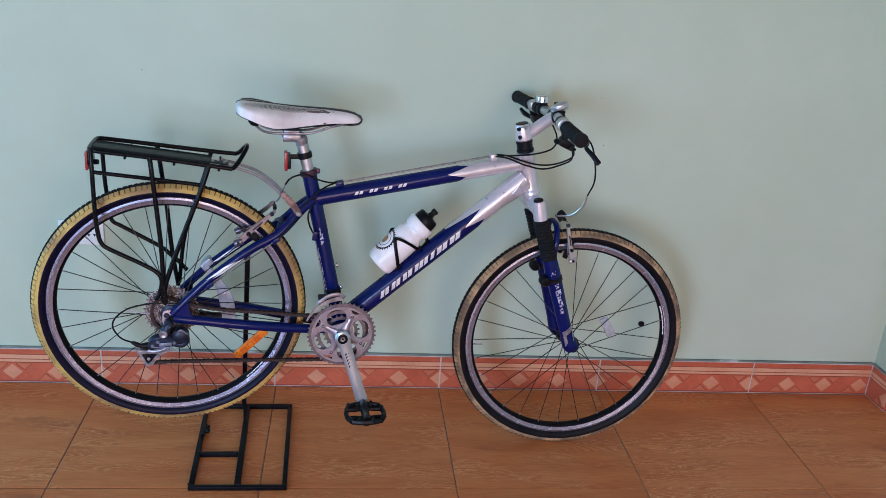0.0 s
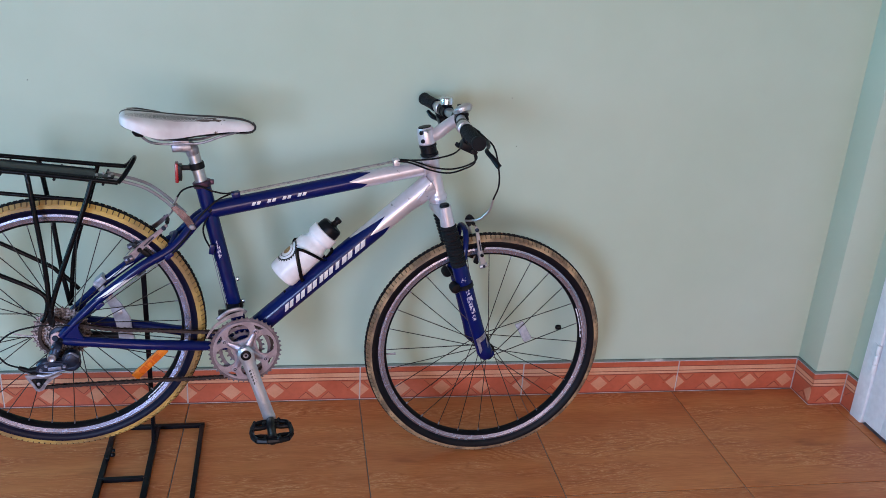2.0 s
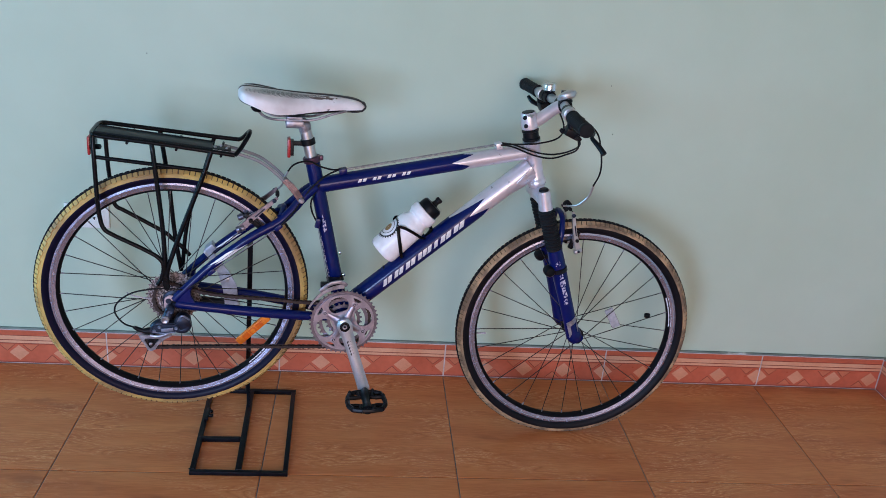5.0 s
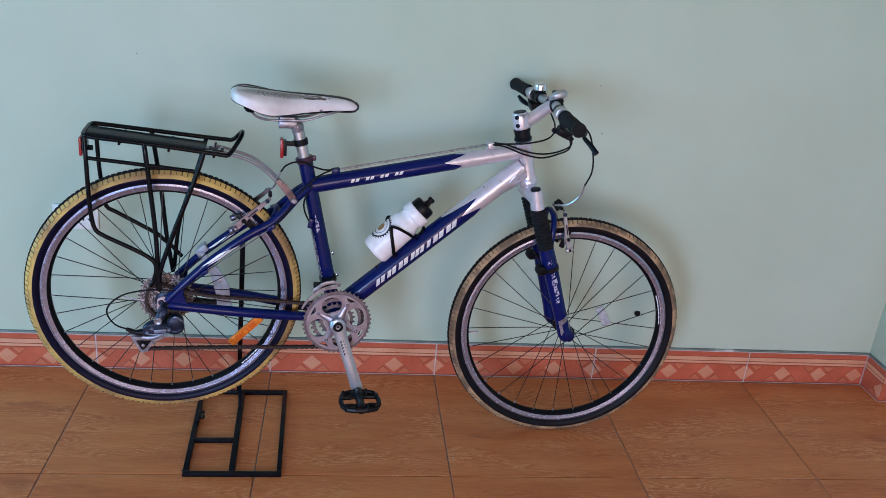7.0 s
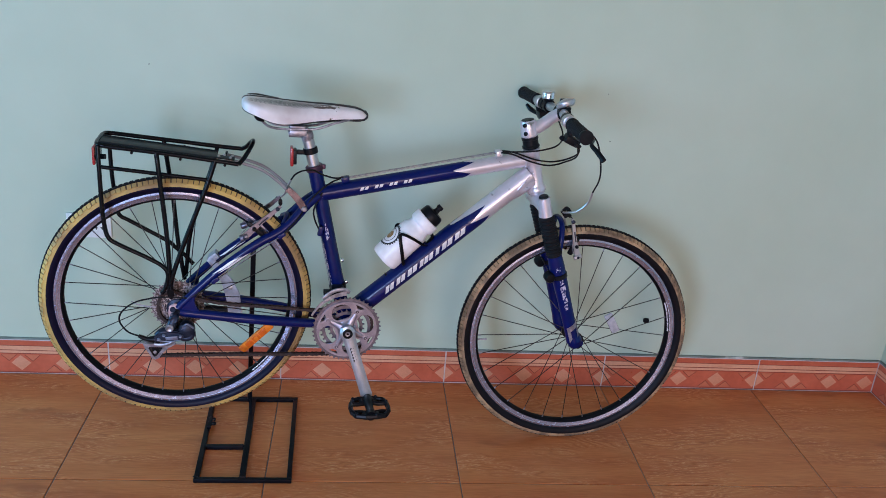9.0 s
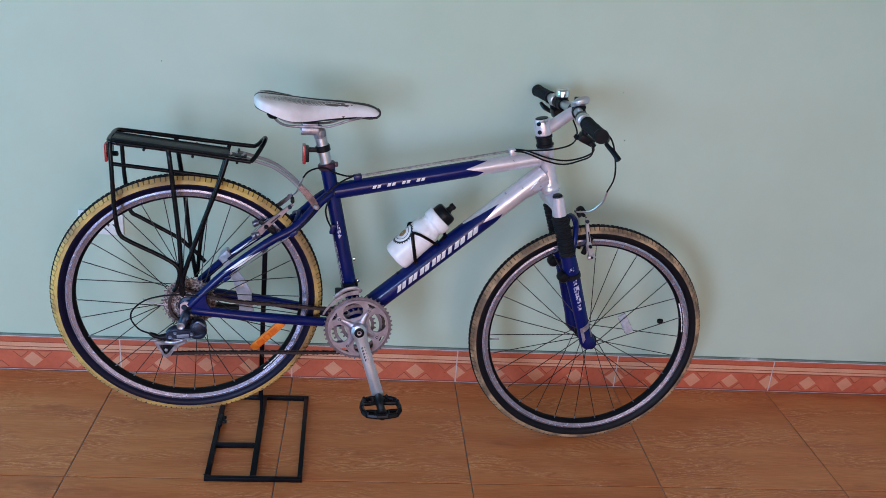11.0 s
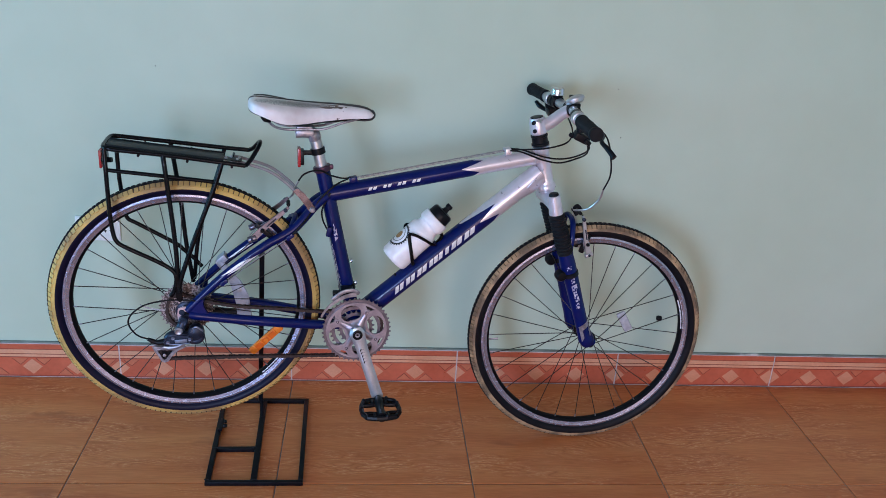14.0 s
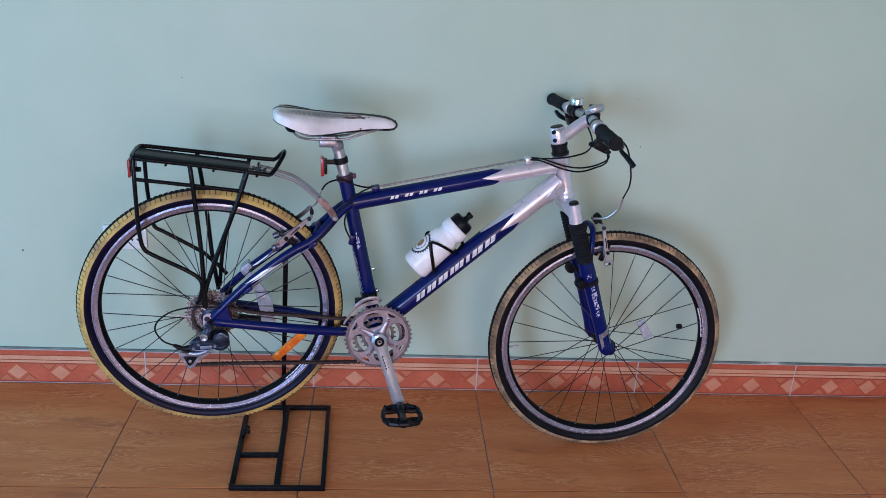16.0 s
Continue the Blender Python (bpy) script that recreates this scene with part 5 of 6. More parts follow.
for s in (-1, 1):
    a, b = on_bar(s * 0.156), on_bar(s * 0.270 if s < 0 else 0.254)
    L = (b - a).length
    bm = bmesh.new()
    prof = [(0.0125, 0.0), (0.0165, 0.001), (0.0168, 0.006)]
    for k in range(13):
        h = 0.010 + k * (L - 0.026) / 13
        prof += [(0.0146, h), (0.0156, h + 0.002), (0.0156, h + 0.005), (0.0146, h + 0.0065)]
    prof += [(0.0155, L - 0.012), (0.0166, L - 0.008), (0.0169, L - 0.002), (0.0158, L + 0.001), (0.010, L + 0.0015)]
    lathe(bm, prof, 20, along(a, b))
    part("grip", bm, M_RUBBER, handlebar, "ribbed black rubber grip")
    c = on_bar(s * 0.128)
    bm = bmesh.new()
    lathe(bm, [(0.0150, -0.010), (0.0165, -0.009), (0.0165, 0.009), (0.0150, 0.010)], 18, along(c, b))
    part("clamp_ring", bm, M_ALU, handlebar, "silver clamp ring")
    # brake lever
    bm = bmesh.new()
    c = on_bar(s * 0.105)
    lathe(bm, [(0.0145, -0.010), (0.0165, -0.008), (0.0165, 0.008), (0.0145, 0.010)], 16, along(c, a))
    sweep(bm, [c + Vector((0.006, 0, -0.004)), c + Vector((0.026, -s * 0.006, -0.014)), c + Vector((0.034, s * 0.010, -0.018))], [0.011, 0.010, 0.009], 10)
    part("lever_body", bm, M_PLASTIC, handlebar)
    bm = bmesh.new()
    if s < 0:
        line = [(0.950, -0.112, 0.487), (0.962, -0.145, 0.476), (0.957, -0.180, 0.470), (0.945, -0.205, 0.466), (0.953, -0.230, 0.454), (0.9615, -0.250, 0.4400)]
    else:
        line = [(0.950, 0.112, 0.490), (0.950, 0.150, 0.468), (0.940, 0.185, 0.462), (0.922, 0.205, 0.470), (0.911, 0.215, 0.482)]
    sweep(bm, glide(line), [0.0070, 0.0060, 0.0052, 0.0050, 0.0062, 0.0066] if s < 0 else [0.0060, 0.0060, 0.0070, 0.0095, 0.0060], 10, flat=0.7)
    part("brake_lever", bm, M_PLASTIC, handlebar, "black brake lever")
    # shifter pod under the bar
    c = on_bar(s * 0.140)
    bm = bmesh.new()
    if s < 0:
        box(bm, (-0.019, -0.014, -0.010), (0.019, 0.014, 0.009), 0.005, Matrix.Translation((0.9200, -0.138, 0.4620)) @ pose(0, 0, 0, 10, 24, 0))
        sweep(bm, glide([(0.908, -0.135, 0.466), (0.900, -0.132, 0.464), (0.893, -0.130, 0.468)]), [0.005, 0.007, 0.004], 8)
        box(bm, (-0.008, -0.008, -0.006), (0.008, 0.008, 0.005), 0.003, Matrix.Translation((0.9320, -0.150, 0.4530)) @ pose(0, 0, 0, 0, 40, 0))
        sweep(bm, [c, c + Vector((0.004, 0, -0.030))], 0.0085, 10)
    else:
        box(bm, (-0.022, -0.020, -0.014), (0.022, 0.020, 0.012), 0.006, Matrix.Translation((0.944, 0.145, 0.474)) @ pose(0, 0, 0, 0, -20, 0))
        sweep(bm, [c, c + Vector((0.006, 0, -0.024))], 0.012, 10)
    part("shifter", bm, M_PLASTIC, handlebar, "black gear shifter")
# bell and the bright flattened cap at the middle of the bar
c = on_bar(0.085)
bm = bmesh.new()
lathe(bm, [(0.0145, -0.008), (0.0165, -0.007), (0.0165, 0.007), (0.0145, 0.008)], 16, along(c, on_bar(0.1)))
sweep(bm, [c + Vector((0, 0, 0.010)), c + Vector((-0.002, 0, 0.020))], [0.012, 0.016], 14)
bell = part("bell", bm, M_PLASTIC, handlebar, "bicycle bell on a black base")
bm = bmesh.new()
top = c + Vector((-0.002, 0, 0.018))
lathe(bm, [(0.0160, 0.0), (0.0175, 0.001), (0.0175, 0.014), (0.0165, 0.0175), (0.0145, 0.0190), (0.0100, 0.0200), (0.0085, 0.0192), (0.006, 0.0190), (0.002, 0.0192)], 24, along(top, top + Vector((-0.05, 0, 1))))
part("bell_dome", bm, M_CHROME, handlebar, "chrome bell dome")
bm = bmesh.new()
lathe(bm, [(0.006, -0.008), (0.019, -0.0065), (0.0245, -0.001), (0.0245, 0.002), (0.020, 0.006), (0.010, 0.0085), (0.004, 0.009)], 28, Matrix.Translation((0.9440, -0.004, 0.5245)) @ pose(0, 0, 0, 0, -22, 0) @ pose(0, 0, 0, 64, 0, 0) @ Matrix.Diagonal((1.02, 1.35, 0.92, 1)))
part("bar_cap", bm, M_ALU, handlebar, "dull oval metal cap")
bm = bmesh.new()
box(bm, (0.926, -0.012, 0.509), (0.958, 0.014, 0.517), 0.003)
box(bm, (0.936, 0.010, 0.524), (0.952, 0.024, 0.534), 0.003)
part("cap_base", bm, M_PLASTIC, handlebar)

# fork: silver crown, black ribbed boots, blue lower legs
bm = bmesh.new()
lathe(bm, [(0.0195, 0.0), (0.0215, -0.002), (0.0215, -0.006), (0.0165, -0.010), (0.0165, -0.020)], 22, along((0.8935, 0, 0.2985), Vector((0.8935, 0, 0.2985)) + STEER))
sweep(bm, glide([(0.901, -0.060, 0.268), (0.900, -0.035, 0.274), (0.8990, 0, 0.276), (0.900, 0.035, 0.274), (0.903, 0.060, 0.268)]), [0.0170, 0.0185, 0.0200, 0.0185, 0.0170], 16)
fork = part("fork", bm, M_SILVERPAINT, bike, "suspension fork with silver crown and blue legs")
for s in (-1, 1):
    y = s * 0.058
    dx = 0.0 if s < 0 else 0.012
    top, mid, low, end = Vector((0.8955 + dx, y, 0.2960)), Vector((0.9065 + dx, y, 0.2480)), Vector((0.9450 + dx, y, 0.1330)), Vector((1.0250, y * 0.98, -0.1055))
    bm = bmesh.new()
    sweep(bm, [top, mid], [0.0155, 0.0180], 18)
    part("stanchion_clamp", bm, M_SILVERPAINT, fork, "silver crown clamp")
    bm = bmesh.new()
    a = (top - mid).normalized()
    lathe(bm, [(0.0125, -0.002), (0.0125, 0.003), (0.0105, 0.006), (0.005, 0.0065)], 18, along(top, top + a))
    part("leg_cap", bm, M_PLASTIC, fork, "black leg cap")
    bm = bmesh.new()
    L = (low - mid).length
    prof = [(0.0165, 0.0)]
    for k in range(11):
        h = 0.002 + k * (L - 0.012) / 11
        prof += [(0.0180, h), (0.0212, h + 0.003), (0.0212, h + 0.0055), (0.0180, h + 0.0085)]
    prof += [(0.0195, L - 0.004), (0.0165, L)]
    lathe(bm, prof, 20, along(mid, low))
    part("boot", bm, M_RUBBER, fork, "black ribbed rubber boot")
    bm = bmesh.new()
    sweep(bm, glide([low + Vector((-0.003, 0, 0.008)), low + (end - low) * 0.12, low + (end - low) * 0.5, low + (end - low) * 0.84, end + Vector((0.002, 0, 0.002)), end + Vector((0.011, 0, -0.013))]), [0.0195, 0.0205, 0.0180, 0.0172, 0.0212, 0.0165], 18)
    leg = part("lower_leg", bm, M_BLUE, fork)
    for k in range(5):
        f = 0.23 + k * 0.072
        bm = bmesh.new()
        decal(bm, low, end, 0.0190 - 0.003 * f, f * (end - low).length, (f + 0.050 + 0.012 * (k % 3)) * (end - low).length, (168, 160, 172, 166, 174)[k] if s < 0 else 0, (196, 204, 200, 198, 204)[k] if s < 0 else 30, 0.003, thick=0.0012)
        part("leg_decal", bm, M_FLAKED, leg, "worn pinkish silver print")
    for f0, f1, a0, a1 in ((0.085, 0.120, 172, 184), (0.085, 0.120, 188, 206)):
        bm = bmesh.new()
        decal(bm, low, end, 0.0200, f0 * (end - low).length, f1 * (end - low).length, a0 if s < 0 else a0 - 172, a1 if s < 0 else a1 - 172, 0.004, thick=0.0012)
        part("leg_decal", bm, M_FLAKED, leg, "worn pinkish silver print")
    bm = bmesh.new()
    d = (end - low).length
    for f0, f1, a0, a1 in ((0.775, 0.835, 132, 222), (0.835, 0.96, 196, 222), (0.835, 0.93, 128, 146)):
        decal(bm, low, end, 0.0188, f0 * d, f1 * d, a0 if s < 0 else a0 - 150, a1 if s < 0 else a1 - 150, 0.012, thick=0.0010)
    part("bare_patch", bm, M_BRAKE, leg, "bare grey patches where the lacquer has gone")
    # brake boss and clip
    c = low + (end - low) * 0.195
    bm = bmesh.new()
    lathe(bm, [(0.004, -0.017), (0.011, -0.016), (0.0145, -0.011), (0.0145, 0.006), (0.010, 0.010)], 18, Matrix.Translation((c.x - 0.026, y, c.z - 0.004)))
    ax = (end - low).normalized()
    lathe(bm, [(0.0200, 0), (0.0222, 0.001), (0.0222, 0.012), (0.0200, 0.013)], 20, along(c - ax * 0.006, c + ax))
    part("cable_clip", bm, M_PLASTIC, fork, "black clip round the leg")
    bm = bmesh.new()
    lathe(bm, [(0.006, 0), (0.0115, 0.001), (0.0115, 0.007), (0.006, 0.010)], 14, along((HUB_F.x - 0.004, y, HUB_F.z + 0.006), (HUB_F.x - 0.004, y * 2, HUB_F.z + 0.006)))
    part("axle_nut", bm, M_BLUE if s < 0 else M_ALU, fork)
bm = bmesh.new()
sweep(bm, glide([(0.952, -0.056, 0.125), (0.958, -0.052, 0.180), (0.962, -0.034, 0.216), (0.964, 0.0, 0.226), (0.966, 0.034, 0.216), (0.968, 0.052, 0.180), (0.962, 0.056, 0.125)]), 0.0075, 12, flat=0.8)
part("fork_brace", bm, M_BLUE, fork)


# linear-pull brakes
def strip(bm, line, widths, thick):
    """A flat bar that faces the side of the bicycle: widths across it, thick along y."""
    line = [Vector(p) for p in line]
    rows = []
    for i, p in enumerate(line):
        t = line[min(i + 1, len(line) - 1)] - line[max(i - 1, 0)]
        n = Vector((-t.z, 0, t.x)).normalized() * widths[i]
        y = Vector((0, thick / 2, 0))
        rows.append([bm.verts.new(q) for q in (p + n - y, p - n - y, p - n + y, p + n + y)])
    for a, b in zip(rows, rows[1:]):
        for k in range(4):
            bm.faces.new((a[k], a[(k + 1) % 4], b[(k + 1) % 4], b[k]))
    bm.faces.new(rows[0]), bm.faces.new(rows[-1])
    bmesh.ops.bevel(bm, geom=[e for e in bm.edges if len(e.link_faces) == 2 and e.calc_face_angle(0) > 0.9], offset=0.0009, segments=2, affect="EDGES")


def brake(name, pads, pivot_x, arms, label, mat, off=0.0, size=1.0):
    root = None
    for s in (-1, 1):
        bm = bmesh.new()
        lo, hi = [Vector((x, s * y, z)) for x, y, z in arms]
        t = (hi - lo)
        n = Vector((-t.z, 0, t.x)).normalized() * 0.0016
        strip(bm, [lo - t * 0.04, lo + t * 0.12, lo + t * 0.30 + n, lo + t * 0.55 + n, lo + t * 0.80, hi], [w * size for w in (0.0078, 0.0090, 0.0078, 0.0062, 0.0056, 0.0040)], 0.0065)
        lathe(bm, [(0.0085 * size, -0.010), (0.0095 * size, -0.008), (0.0095 * size, 0.008), (0.0085 * size, 0.010)], 14, along(lo, lo + Vector((0.5, 0, 0.2))))
        ob = part(name if root is None else "brake_arm", bm, mat, root or bike, label if root is None else "")
        root = root or ob
        bm = bmesh.new()
        px, py, pz = pads
        box(bm, (px - 0.026, s * py + off - 0.006, pz - 0.006), (px + 0.026, s * py + off + 0.006, pz + 0.006), 0.003, Matrix.Translation(Vector((px, s * py, pz))) @ pose(0, 0, 0, 0, pivot_x, 0) @ Matrix.Translation(-Vector((px, s * py, pz))))
        part("brake_pad", bm, M_PLASTIC, root)
        c = lo + t * 0.28
        bm = bmesh.new()
        lathe(bm, [(0.0050 * size, 0), (0.0062 * size, 0.002), (0.0062 * size, 0.008), (0.004 * size, 0.011)], 12, along(c, c + Vector((0, s, 0))))
        part("pad_nut", bm, M_PLASTIC, root)
        bm = bmesh.new()
        lathe(bm, [(0.0045, 0), (0.0085, 0.001), (0.0085, 0.006), (0.0045, 0.008)], 14, along(c + Vector((0, -s * 0.004, 0)), c + Vector((0, -s * 0.012, 0))))
        part("washer", bm, M_BRAKE, root)
        bm = bmesh.new()
        lathe(bm, [(0.003, 0), (0.0052, 0.001), (0.0052, 0.006), (0.002, 0.008)], 10, along(hi - t * 0.08, hi - t * 0.08 + Vector((0, s, 0))))
        part("anchor_bolt", bm, M_DARKMETAL, root)
        bm = bmesh.new()
        lathe(bm, [(0.0030, 0.002), (0.0052 * size, 0.0035), (0.0052 * size, 0.0070), (0.0028, 0.0085)], 12, along(lo, lo + Vector((0, s, 0))))
        part("pivot_bolt", bm, M_DARKMETAL, root)
        bm = bmesh.new()
        strip(bm, [lo + t * 0.40 + Vector((0, s * 0.0038, 0)), lo + t * 0.66 + Vector((0, s * 0.0038, 0))], [0.0016, 0.0016], 0.0008)
        part("slot", bm, M_DARKMETAL, root, "dark slot")
        bm = bmesh.new()
        sweep(bm, glide([lo + t * 0.02 + Vector((-0.010, -s * 0.005, 0.004)), lo + t * 0.25 + Vector((-0.009, -s * 0.006, 0.007)), lo + t * 0.55 + Vector((-0.003, -s * 0.004, 0.004))]), 0.0010, 6)
        part("spring", bm, M_BRAKE, root)
    bm = bmesh.new()
    a, b = Vector((arms[1][0], -arms[1][1], arms[1][2])), Vector((arms[1][0], arms[1][1], arms[1][2]))
    sweep(bm, [a, b], 0.0012, 6)
    sweep(bm, [a.lerp(b, 0.25), a.lerp(b, 0.6)], 0.0048, 8)
    part("cable_boot", bm, M_RUBBER, root)
    return root


brake("front_brake", (1.005, 0.0225, 0.155), -70, ((1.0130, 0.040, 0.130), (0.9860, 0.040, 0.236)), "silver linear-pull front brake", M_CRANK, 0.0, 0.72)
brake("rear_brake", (0.188, 0.0225, 0.200), 42, ((0.1600, 0.046, 0.184), (0.2455, 0.040, 0.2605)), "scuffed grey linear-pull rear brake", M_RINGALU, -0.0125, 0.86)
bm = bmesh.new()
sweep(bm, glide([(0.978, -0.042, 0.252), (0.968, -0.036, 0.262), (0.964, -0.030, 0.250), (0.972, -0.03, 0.236)]), 0.0052, 8)
part("brake_cable_boot", bm, M_RUBBER, bike)

# cables
tube("front_brake_cable", [(0.955, -0.118, 0.486), (0.983, -0.140, 0.462), (0.996, -0.150, 0.411), (1.002, -0.142, 0.368), (0.999, -0.118, 0.328)], 0.0021, M_CABLE, bike, "black front brake cable", 8)
tube("brake_noodle", [(0.999, -0.118, 0.328), (0.9965, -0.104, 0.298), (0.9800, -0.085, 0.270), (0.9640, -0.060, 0.258), (0.9560, -0.046, 0.254)], 0.0027, M_ALU, bike, "bright bent brake pipe", 8)
tube("gear_cable", [(0.930, -0.150, 0.460), (0.946, -0.120, 0.420), (0.935, -0.070, 0.392), (0.904, -0.045, 0.376), (0.862, -0.033, 0.381), (0.815, -0.020, 0.396), (0.786, -0.012, 0.398)], 0.0021, M_CABLE, bike, "black gear cable", 8)
tube("gear_cable", [(0.925, -0.140, 0.462), (0.952, -0.115, 0.430), (0.946, -0.070, 0.402), (0.912, -0.045, 0.386), (0.868, -0.034, 0.388), (0.820, -0.010, 0.399), (0.788, 0.002, 0.400)], 0.0021, M_CABLE, bike, "black gear cable", 8)
tube("brake_cable", [(0.960, 0.090, 0.470), (0.958, 0.030, 0.440), (0.925, -0.030, 0.424), (0.876, -0.030, 0.409), (0.830, -0.012, 0.401), (0.788, -0.004, 0.3985)], 0.0021, M_CABLE, bike, "black brake cable", 8)
bm = bmesh.new()
box(bm, (-0.008, -0.013, -0.004), (0.008, 0.013, 0.012), 0.003, Matrix.Translation((0.784, 0, 0.390)) @ pose(0, 0, 0, 0, -10.8, 0))
part("cable_stop", bm, M_SILVERPAINT, bike, "silver cable stop")
for y in (-0.008, 0.001, 0.008):
    bm = bmesh.new()
    sweep(bm, [(0.784, y, 0.3965), (0.400, y, 0.3215)], 0.0009, 5)
    part("inner_cable", bm, M_BRAKE, bike, "bare steel inner cable")
bm = bmesh.new()
box(bm, (-0.010, -0.011, -0.004), (0.010, 0.011, 0.010), 0.003, Matrix.Translation((0.402, 0, 0.3165)) @ pose(0, 0, 0, 0, -10.8, 0))
part("cable_stop", bm, M_BLUE, bike)
tube("brake_cable", [(0.396, -0.004, 0.3245), (0.374, -0.014, 0.3255), (0.345, -0.022, 0.335), (0.322, -0.024, 0.346), (0.300, -0.022, 0.3445), (0.281, -0.016, 0.334), (0.270, -0.010, 0.318)], 0.0021, M_CABLE, bike, "black rear brake cable", 8)
tube("brake_noodle", [(0.270, -0.010, 0.318), (0.262, -0.004, 0.300), (0.257, 0.008, 0.280), (0.2480, 0.022, 0.266)], 0.0026, M_ALU, bike, "bright bent brake pipe", 8)
tube("gear_cable", [(0.396, 0.006, 0.322), (0.360, -0.020, 0.312), (0.328, -0.026, 0.285), (0.306, -0.032, 0.258), (0.285, -0.048, 0.230), (0.248, -0.056, 0.191)], 0.0021, M_CABLE, bike, "black gear cable", 8)
tube("inner_cable", [(0.248, -0.056, 0.191), (0.160, -0.062, 0.130), (0.094, -0.066, 0.079)], 0.0010, M_BRAKE, bike, "bare steel inner cable", 6)
tube("gear_cable", [(0.094, -0.066, 0.079), (0.060, -0.068, 0.054), (0.030, -0.066, 0.034)], 0.0021, M_CABLE, bike, "black gear cable", 8)
for x, y, z in ((0.248, -0.054, 0.191), (0.092, -0.063, 0.080)):
    bm = bmesh.new()
    box(bm, (-0.010, -0.006, -0.005), (0.010, 0.006, 0.005), 0.002, Matrix.Translation((x, y, z)) @ pose(0, 0, 0, 0, -38, 0))
    part("cable_stop", bm, M_BLUE, bike)
tube("gear_cable", [(0.345, -0.020, 0.290), (0.326, -0.024, 0.250), (0.328, -0.024, 0.222), (0.340, -0.022, 0.195)], 0.0021, M_CABLE, bike, "black gear cable", 8)
tube("inner_cable", [(0.340, -0.022, 0.195), (0.371, -0.022, 0.040)], 0.0010, M_BRAKE, bike, "bare steel inner cable", 6, False)
bm = bmesh.new()
box(bm, (-0.006, -0.006, -0.012), (0.006, 0.006, 0.012), 0.002, Matrix.Translation((0.343, -0.021, 0.192)) @ pose(0, 0, 0, 0, 12, 0))
part("cable_stop", bm, M_BLUE, bike)

# ---- rear rack ----
R = 0.0052
loop = [(0.1492, -0.060, 0.3665), (0.1620, -0.048, 0.3800), (0.1775, -0.024, 0.4020), (0.1815, 0.0, 0.4085), (0.1775, 0.024, 0.4020), (0.1640, 0.048, 0.3830), (0.1539, 0.060, 0.3749)]
side_far = [(0.1539, 0.060, 0.3749), (0.0968, 0.060, 0.3799), (-0.0331, 0.060, 0.3936), (-0.1400, 0.060, 0.4046)]
tail = [(-0.1400, 0.060, 0.4046), (-0.1545, 0.056, 0.4062), (-0.1605, 0.040, 0.4065), (-0.1610, 0.0, 0.4062), (-0.1605, -0.040, 0.4052), (-0.1545, -0.056, 0.4040), (-0.1400, -0.060, 0.4016)]
side_near = [(-0.1400, -0.060, 0.4016), (-0.0202, -0.060, 0.3889), (0.1028, -0.060, 0.3729), (0.1492, -0.060, 0.3665)]
rack = None
for pts, nm in ((side_near, "rear_rack"), (side_far, "side_rail"), (loop, "front_hoop"), (tail, "rear_bar")):
    bm = bmesh.new()
    sweep(bm, glide(pts, 8), R, 10)
    ob = part(nm, bm, M_BLACK, rack or bike, "black painted steel luggage rack" if rack is None else "")
    rack = rack or ob
bm = bmesh.new()
m = Matrix.Translation((-0.0255, 0, 0.3925)) @ pose(0, 0, 0, 0, 7.0, 0)
box(bm, (-0.130, -0.054, -0.0015), (0.124, 0.012, 0.0015), 0.001, m)
for y in (-0.0535, 0.0115):
    sweep(bm, [m @ Vector((-0.130, y, 0.0012)), m @ Vector((0.126, y, 0.0012))], 0.0028, 8)
box(bm, (0.118, -0.046, -0.0015), (0.166, -0.014, 0.0008), 0.0008, m)
part("deck_plate", bm, M_DECK, rack, "smooth dark slate deck plate")
for x, z in ((-0.085, 0.393), (0.020, 0.3805), (0.118, 0.3685)):
    tube("cross_bar", [(x, -0.058, z - 0.006), (x, 0.058, z - 0.002)], 0.0032, M_BLACK, rack, "", 8, False)
for x, y, z in ((0.104, -0.036, 0.3735), (0.116, -0.020, 0.3730), (0.130, -0.036, 0.3705), (0.134, -0.020, 0.3705)):
    bm = bmesh.new()
    lathe(bm, [(0.0030, -0.012), (0.0030, -0.009), (0.0016, -0.009), (0.0016, 0.0), (0.0034, 0.0), (0.0034, 0.0025), (0.002, 0.004)], 10, pose(x, y, z + 0.004, 90))
    part("rack_bolt", bm, M_ALU, rack, "bright bolt")
tube("lower_rail", [(-0.1585, -0.062, 0.3554), (-0.035, -0.062, 0.3416), (0.0862, -0.062, 0.3274)], 0.0046, M_BLACK, rack)
L1 = [(-0.1555, -0.060, 0.4020), (-0.1545, -0.065, 0.3463), (-0.1535, -0.065, 0.2578), (-0.1503, -0.065, 0.2131), (-0.1440, -0.066, 0.1893), (-0.1271, -0.066, 0.1744), (-0.058, -0.068, 0.1384), (-0.0249, -0.069, 0.1166), (-0.0157, -0.070, 0.0964), (-0.0215, -0.070, 0.0660), (-0.0308, -0.070, 0.0500)]
F1 = [(-0.1517, 0.062, 0.4000), (-0.1505, 0.065, 0.3114), (-0.1480, 0.065, 0.2735), (-0.1437, 0.065, 0.2223), (-0.1370, 0.065, 0.2000), (-0.1147, 0.066, 0.1861), (-0.0296, 0.066, 0.1353), (-0.0115, 0.066, 0.1186), (0.0081, 0.067, 0.1003), (0.0317, 0.067, 0.0725)]
